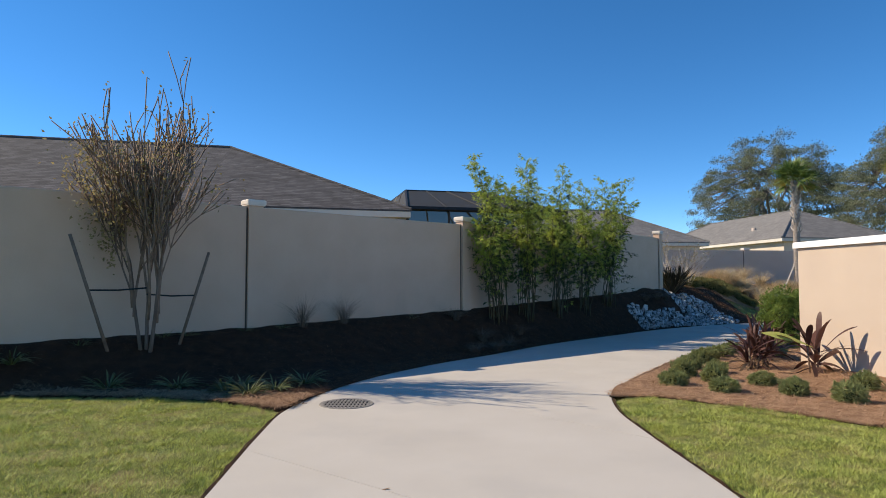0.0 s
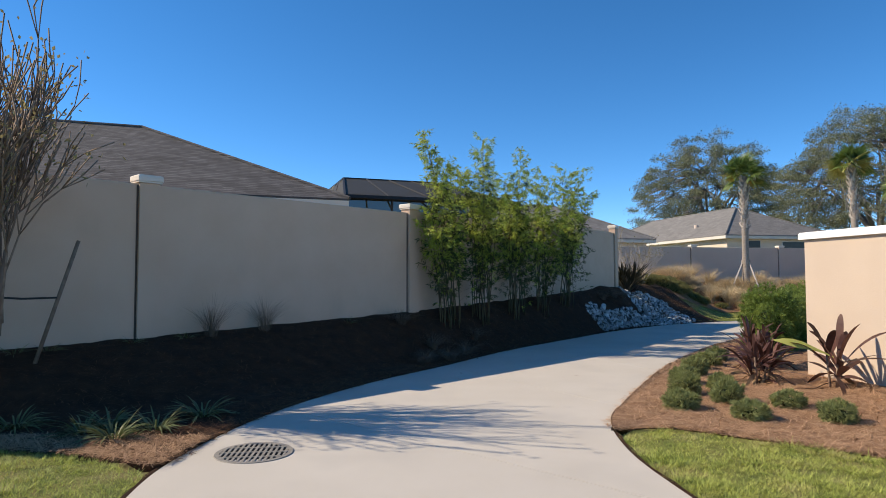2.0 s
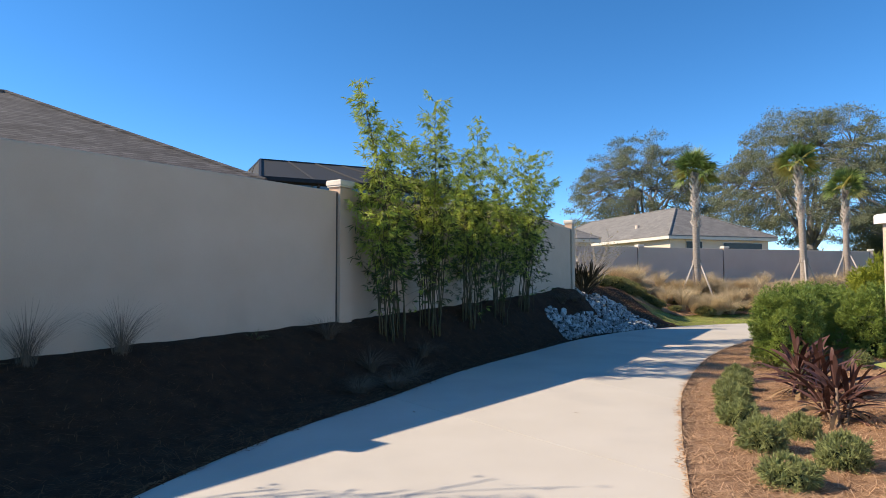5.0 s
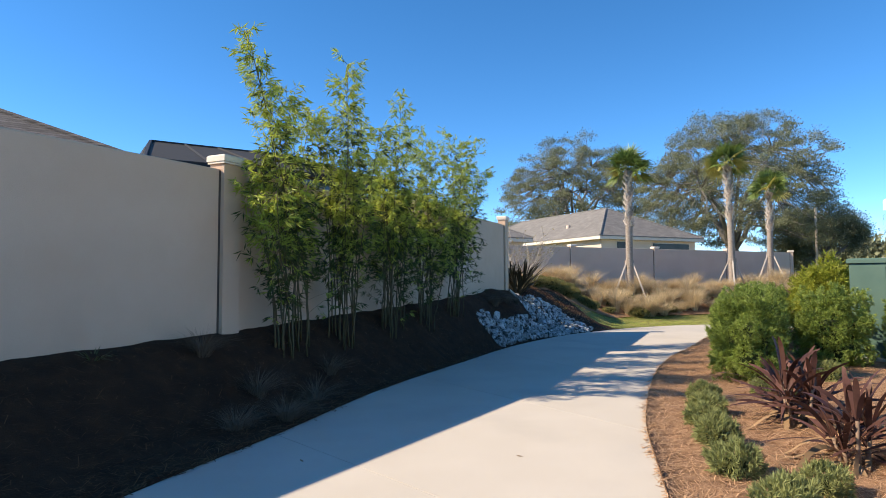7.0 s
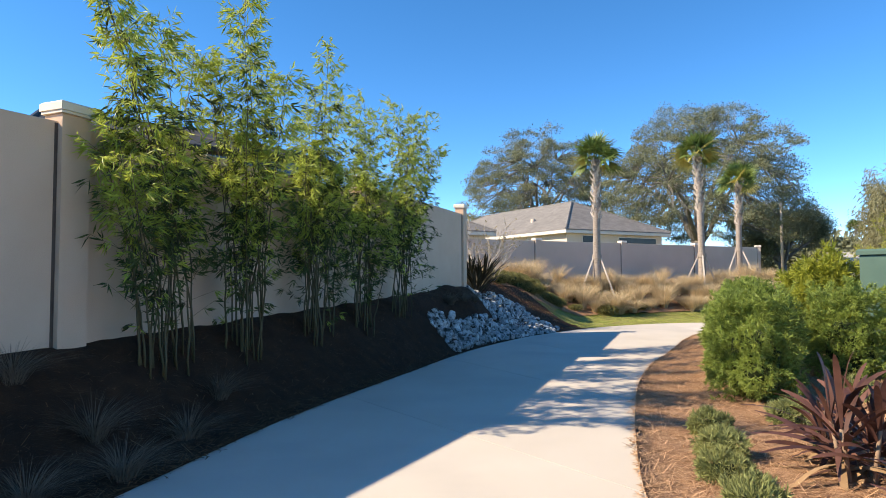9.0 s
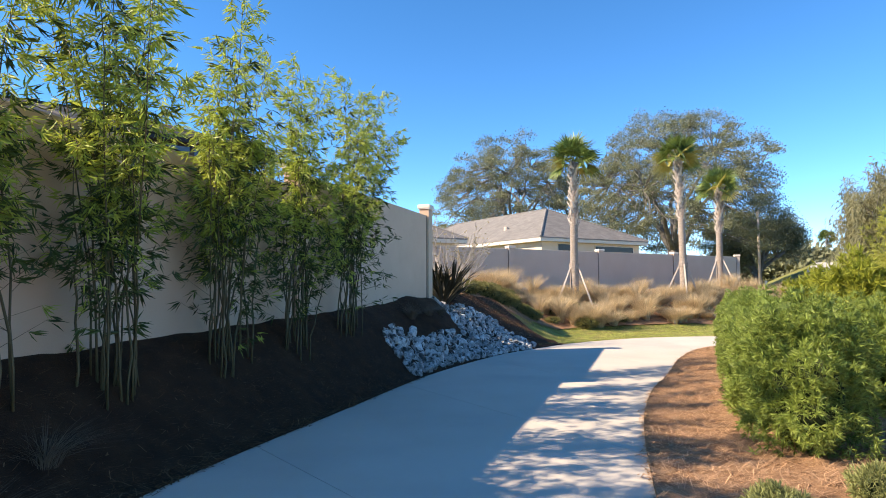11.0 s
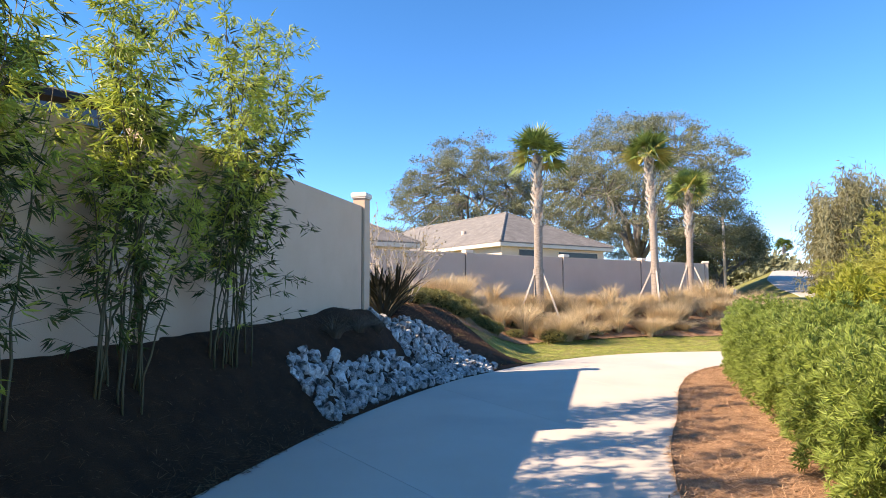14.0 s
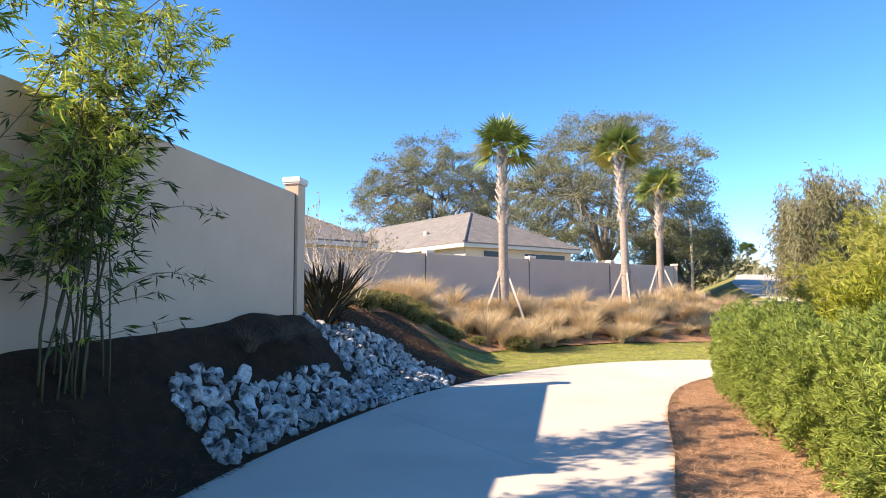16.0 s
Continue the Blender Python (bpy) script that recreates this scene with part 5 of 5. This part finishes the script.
def drain():
    x, y = -1.23, 8.06
    z = -0.012 * (y - 5) + 0.012
    root = thing("drain_grate", (x, y, z), "round cast-iron drain grate set in the path", "drain")
    ring = Geo()
    n = 40
    for r, h in ((0.345, 0.002), (0.34, 0.010), (0.30, 0.010), (0.295, 0.003)):
        ring.v += [(math.cos(6.2832 * i / n) * r, math.sin(6.2832 * i / n) * r, h) for i in range(n)]
    for k in range(3):
        ring.f += [(k * n + i, k * n + (i + 1) % n, (k + 1) * n + (i + 1) % n, (k + 1) * n + i) for i in range(n)]
    part("rim", ring, IRON, root)
    # flat near-black disc paints the unlit depth below the bars
    disc = Geo()
    disc.v = [(math.cos(6.2832 * i / n) * 0.31, math.sin(6.2832 * i / n) * 0.31, 0.0025) for i in range(n)]
    disc.f = [tuple(range(n))]
    part("opening", disc, HOLE_SHADE, root, "near-black disc painted for the unlit opening")
    for k in range(-6, 7):
        q = k * 0.046
        half = math.sqrt(max(0.3 ** 2 - q * q, 0))
        part("bar", Geo().box((q, 0, 0.003), (0.022, 2 * half, 0.008), 0), IRON, root)
    for q in (-0.15, 0.0, 0.15):
        half = math.sqrt(0.3 ** 2 - q * q)
        part("cross_bar", Geo().box((0, q, 0.0035), (2 * half, 0.03, 0.0085), 0), IRON, root)


drain()


def rock_meshes():
    out = []
    for k in range(9):
        rng = np.random.default_rng(700 + k)
        bm = bmesh.new()
        bmesh.ops.create_icosphere(bm, subdivisions=2, radius=1)
        off = Vector(rng.uniform(0, 50, 3))
        cuts = [Vector(rng.normal(0, 1, 3)).normalized() for _ in range(13)]
        lim = rng.uniform(0.45, 0.78, 13)
        for v in bm.verts:
            p = v.co.copy()
            for c, m in zip(cuts, lim):
                s = p.dot(c)
                if s > m:
                    p -= c * (s - m) * 0.97
            v.co = p * (1.25 + 0.14 * noise.noise(p * 1.7 + off))
        me = bpy.data.meshes.new("rock")
        bm.to_mesh(me)
        bm.free()
        me.materials.append(ROCK)
        out.append(me)
    return out


def rocks():
    rng = np.random.default_rng(77)
    root = thing("rock_bed", (0, 0, 0), "heap of rough white and grey limestone rocks beside the path", "rocks")
    meshes = rock_meshes()
    edge = EDGE_L[(EDGE_L[:, 1] > 21.0) & (EDGE_L[:, 0] < 12.1)]
    edge = resample(edge, 100)

    def place():
        """A random spot in the band along the path or in the wing up to the pillar."""
        while True:
            if rng.uniform() < 0.55:
                e = edge[int(rng.integers(4, 100))]
                if e[0] < 6.95:
                    continue
                x, y = e + np.array((-0.66, 0.75)) * (rng.uniform(0.04, np.interp(e[0], (6.8, 7.4, 8.2), (0.8, 0.86, 0.64))))
            else:
                u, v = rng.uniform(size=2)
                low = np.array((10.1, 24.75)) * (1 - u) + np.array((12.3, 26.15)) * u
                high = np.array((8.95, 26.3)) * (1 - u) + np.array((11.5, 27.2)) * u
                x, y = low * (1 - v) + high * v
            near = edge[np.argmin((edge[:, 0] - x) ** 2 + (edge[:, 1] - y) ** 2)]
            if (x - near[0]) * -0.66 + (y - near[1]) * 0.75 >= 0.06:
                return x, y

    spots = []
    for k in range(9000):
        x, y = place()
        r = rng.uniform(0.085, 0.145) if k < 4000 else rng.uniform(0.06, 0.09)
        if len(spots) < 300 and not any((x - p) ** 2 + (y - q) ** 2 < (0.66 * (r + s)) ** 2 for p, q, s in spots):
            spots.append((x, y, r))
    for x, y, r in spots:
        m = pose(x, y, hz(x, y) + r * 0.32, *rng.uniform(0, 360, 3))
        o = part("rock", meshes[int(rng.integers(0, 9))], ROCK, root)
        o.matrix_basis = m @ Matrix.Diagonal((r * rng.uniform(0.9, 1.4), r * rng.uniform(0.75, 1.1), r * rng.uniform(0.65, 0.95), 1))
    small = Geo()
    for _ in range(750):
        x, y = place()
        q = rng.uniform(0.04, 0.08)
        me = meshes[int(rng.integers(0, 9))]
        m = pose(x, y, hz(x, y) + 0.035, *rng.uniform(0, 360, 3)) @ Matrix.Diagonal((q * 1.2, q, q * 0.8, 1))
        k = len(small.v)
        small.v += [tuple(m @ w.co) for w in me.vertices]
        small.f += [tuple(k + i for i in f.vertices) for f in me.polygons]
    tagged(part("rubble", small, ROCK, root, "small stones between the rocks"), kind="stuff")


rocks()


# ---- lawn blades and straw ----
def scatter(name, label, material, polygon, count, seed, kind_of, avoid_path=True):
    rng = np.random.default_rng(seed)
    poly = np.array(polygon, float)
    lo, hi = poly.min(0), poly.max(0)
    xy = rng.uniform(lo, hi, (int(count * 2.6), 2))
    ok = inside(poly, xy[:, 0], xy[:, 1])
    if avoid_path:
        ok &= ~inside(PATH_POLY, xy[:, 0], xy[:, 1])
    xy = xy[ok][:count]
    n = len(xy)
    a = rng.uniform(0, 6.283, n)
    if kind_of == "grass":
        # blades lean outwards from tufts of uneven vigour
        tuft = xy[rng.integers(0, max(1, n // 10), n)]
        vigour = np.clip(0.85 + 0.55 * np.sin(tuft[:, 0] * 4.1 + 2 * np.sin(tuft[:, 1] * 2.7)) * np.cos(tuft[:, 1] * 5.3 + 1.7 * np.sin(tuft[:, 0] * 3.3))
                        + rng.normal(0, 0.25, n // 26 + 1)[(tuft[:, 0] * 977 + tuft[:, 1] * 631).astype(int) % (n // 26 + 1)], 0.35, 1.9)
        xy = tuft + np.stack([np.cos(a), np.sin(a)], -1) * np.abs(rng.normal(0, 0.034, (n, 1)))
        keep = inside(poly, xy[:, 0], xy[:, 1])
        xy, a, vigour, n = xy[keep], a[keep], vigour[keep], int(keep.sum())
    z = height(xy[:, 0], xy[:, 1])
    o = np.stack([np.cos(a), np.sin(a), np.zeros(n)], -1)
    s = np.stack([-np.sin(a), np.cos(a), np.zeros(n)], -1)
    base = np.stack([xy[:, 0], xy[:, 1], z], -1)
    if kind_of == "grass":
        ln = rng.uniform(0.028, 0.062, n)[:, None] * vigour[:, None]
        w = rng.uniform(0.005, 0.011, n)[:, None]
        b = base - np.array((0, 0, 0.01))
        tip = base + o * ln * rng.uniform(0.5, 1.7, (n, 1)) + np.array((0, 0, 1)) * ln * rng.uniform(0.15, 0.85, (n, 1))
        v = np.stack([b - s * w / 2, b + s * w / 2, tip], 1).reshape(-1, 3)
        f = np.arange(3 * n).reshape(-1, 3)
    else:
        ln = rng.uniform(0.05, 0.16, n)[:, None]
        w = rng.uniform(0.0022, 0.006, n)[:, None]
        c = base + np.array((0, 0, 0.035)) + rng.uniform(0, 0.035, (n, 1)) * np.array((0, 0, 1))
        t = o + np.array((0, 0, 1)) * rng.normal(0, 0.22, (n, 1))
        v = np.stack([c - t * ln / 2 - s * w / 2, c - t * ln / 2 + s * w / 2, c + t * ln / 2 + s * w / 2, c + t * ln / 2 - s * w / 2], 1).reshape(-1, 3)
        f = np.arange(4 * n).reshape(-1, 4)
    me = bpy.data.meshes.new(name)
    me.from_pydata(v.tolist(), [], f.tolist())
    me.materials.append(material)
    tagged(new(name, me), label, "grass" if kind_of == "grass" else "mulch", kind="stuff")


LAWN_L = [(-9, 2.5), (-1.75, 2.5)] + [tuple(p - np.array((0.055, 0))) for p in EDGE_L[(EDGE_L[:, 1] > 2.5) & (EDGE_L[:, 1] < 7.7)]] + LAWN_EDGE[::-1][1:-1]
LAWN_R = [(2.14, 2.5)] + [tuple(p + np.array((0.055, 0))) for p in EDGE_R[(EDGE_R[:, 1] > 2.5) & (EDGE_R[:, 1] < 8.5) & (EDGE_R[:, 0] < 5)]] + RIGHT_FRONT[1:-1] + [(6.5, 2.5)]
scatter("lawn_grass", "short green and straw-coloured lawn grass", BLADES, LAWN_L, 330000, 1, "grass")
scatter("lawn_grass", "short green and straw-coloured lawn grass", BLADES, LAWN_R, 180000, 2, "grass")
scatter("lawn_grass", "sunlit lawn strip beyond the path bend", BLADES, [(12.4, 26.2), (14, 26.95), (16.5, 27.6), (18.6, 27.5), (21, 26.5), (26, 27), (27, 30.2), (22, 31), (17.5, 31.1), (14, 30.4), (11.8, 28.9), (11.9, 27)], 120000, 3, "grass")
scatter("pine_straw", "loose reddish pine straw over the bed", STRAW, [tuple(p) for p in EDGE_R[(EDGE_R[:, 1] > 8.5) & (EDGE_R[:, 0] < 16)]] + [(15, 20), (9, 12.5), (6.6, 10.5)] + [(x - 0.05, y - 0.09) for x, y in RIGHT_FRONT[-2::-1]], 130000, 4, "straw")
scatter("dark_pine_straw", "loose mulch in a shade-darkened colour over the bank", SHADED_STRAW, [tuple(p) for p in EDGE_L[(EDGE_L[:, 1] > 7.8) & (EDGE_L[:, 0] < 10.5)]] + [(8.8, 25.7), (4.75, 20.95), (0.7, 16.2), (-3.7, 12.1), (-8.0, 8.3)] + LAWN_EDGE[2:], 60000, 5, "straw")
scatter("leaf_litter", "pale dry bamboo leaves fallen on the shade-coloured mulch", TI_DRY, [tuple(p) for p in EDGE_L[(EDGE_L[:, 1] > 13.0) & (EDGE_L[:, 0] < 6.6)]] + [(5.6, 21.3), (4.75, 20.6), (0.9, 16.1)], 1500, 8, "straw")
scatter("pine_straw", "loose pine straw on the slope by the flax", STRAW, [(9.9, 26.4), (12.7, 26.8), (13.3, 28.2), (14.8, 30.0), (17.5, 31.2), (16.0, 33), (12, 31), (10.5, 28.5)], 16000, 7, "straw")
scatter("pine_straw", "loose reddish pine straw along the lawn edge", STRAW, [(x, y - 0.08) for x, y in LAWN_EDGE[2:]] + [(-1.7, 8.6), (-2.75, 8.75), (-3.65, 8.85), (-4.85, 9.0), (-6.0, 9.0)], 7000, 6, "straw")


def edge_litter(line, seed, material, label, side):
    """Straw and chips that have strayed over the path's edge."""
    rng = np.random.default_rng(seed)
    d = np.gradient(line, axis=0)
    d /= np.linalg.norm(d, axis=1)[:, None]
    nrm = np.stack([d[:, 1], -d[:, 0]], -1) * side
    g = Geo()
    for k in range(len(line)):
        wave = 0.05 * (1 + math.sin(k * 1.7) + 0.7 * math.sin(k * 0.61 + 2))
        for _ in range(26):
            x, y = line[k] + d[k] * rng.uniform(-0.1, 0.1) + nrm[k] * (rng.uniform(-0.06, 0.01 + wave * rng.uniform()))
            z = -0.012 * min(max(y - 5, 0), 23) + 0.014 + rng.uniform(0, 0.025)
            a = rng.uniform(0, 6.283)
            ln, w = rng.uniform(0.02, 0.09), rng.uniform(0.004, 0.014)
            o = Vector((math.cos(a), math.sin(a), rng.normal(0, 0.12)))
            c = Vector((x, y, z))
            g.blade([c - o * ln / 2, c + o * ln / 2], [w, w], (-o.y, o.x, 0.1))
    ob = part("edge_litter", g, material)
    tagged(ob, label, "mulch", kind="stuff")


edge_litter(EDGE_L[(EDGE_L[:, 1] > 7.8) & (EDGE_L[:, 0] < 7.2)], 61, SHADED_STRAW, "mulch scraps in the shaded colour strayed onto the path edge", 1)
edge_litter(EDGE_R[(EDGE_R[:, 1] > 8.6) & (EDGE_R[:, 0] < 16)], 62, STRAW, "pine straw strayed onto the path edge", -1)


def gap_shade_line(line, side, seed):
    """A dark strip that paints the shade in the gap between the lawn and the slab."""
    rng = np.random.default_rng(seed)
    d = np.gradient(line, axis=0)
    d /= np.linalg.norm(d, axis=1)[:, None]
    nrm = np.stack([d[:, 1], -d[:, 0]], -1) * side
    g = Geo()
    for (x, y), (nx, ny) in zip(line, nrm):
        w = rng.uniform(0.025, 0.06)
        z = hz(x, y)
        g.v += [(x - nx * 0.01, y - ny * 0.01, z - 0.01), (x + nx * w * 0.5, y + ny * w * 0.5, z + 0.006), (x + nx * w, y + ny * w, z + 0.008)]
    for i in range(len(line) - 1):
        for j in (0, 1):
            q = 3 * i + j
            g.f.append((q, q + 1, q + 4, q + 3))
    tagged(part("soil_edge", g, SHADED_MULCH), "dark strip painted for the shade in the gap along the lawn's edge", "soil", kind="stuff")


gap_shade_line(EDGE_L[(EDGE_L[:, 1] > 0) & (EDGE_L[:, 1] < 7.75)], -1, 63)
gap_shade_line(EDGE_R[(EDGE_R[:, 1] > 0) & (EDGE_R[:, 1] < 8.7) & (EDGE_R[:, 0] < 5)], 1, 64)


def utility_pole():
    x, y = 44.9, 45.5
    root = thing("utility_pole", (x, y, hz(x, y)), "slim grey utility pole past the far wall", "pole")
    part("shaft", Geo().tube([(0, 0, -0.2), (0, 0, 6.0)], [0.11, 0.085], 8), FAR_STUCCO, root, smooth=True)
    part("cap", Geo().tube([(0, 0, 6.0), (0, 0, 6.08)], [0.1, 0.05], 8), IRON, root)


utility_pole()


def roof_vents():
    for x, y, z, r in ((25.2, 51.5, 5.6, 0.06), (25.0, 54.0, 5.55, 0.05), (24.4, 49.0, 5.25, 0.16)):
        pipe = thing("roof_vent", (x, y, z), "small grey vent pipe through the far roof", "vent", "roof vents")
        part("pipe", Geo().tube([(0, 0, -0.35), (0, 0, 0.4)], [r, r], 8), FAR_STUCCO, pipe, smooth=True)
        part("collar", Geo().tube([(0, 0, -0.1), (0, 0, 0.02)], [r * 1.7, r * 1.2], 8), FASCIA, pipe)


roof_vents()


def fallen_leaves():
    for k, (x, y, a) in enumerate(((-0.42, 4.69, 0.4), (1.25, 12.9, 1.9), (3.1, 12.4, 2.6))):
        z = -0.012 * max(y - 5, 0) + 0.016
        leaf = Geo()
        d, s = Vector((math.cos(a), math.sin(a), 0.12)), Vector((-math.sin(a), math.cos(a), 0))
        leaf.blade([d * t for t in (-0.035, -0.015, 0.01, 0.035)], [0.004, 0.022, 0.02, 0.003], s)
        ob = part("fallen_leaf", leaf, TI_DRY, at=Matrix.Translation((x, y, z)))
        tagged(ob, "small dry brown leaf lying on the path", "leaf", "fallen leaves")


fallen_leaves()
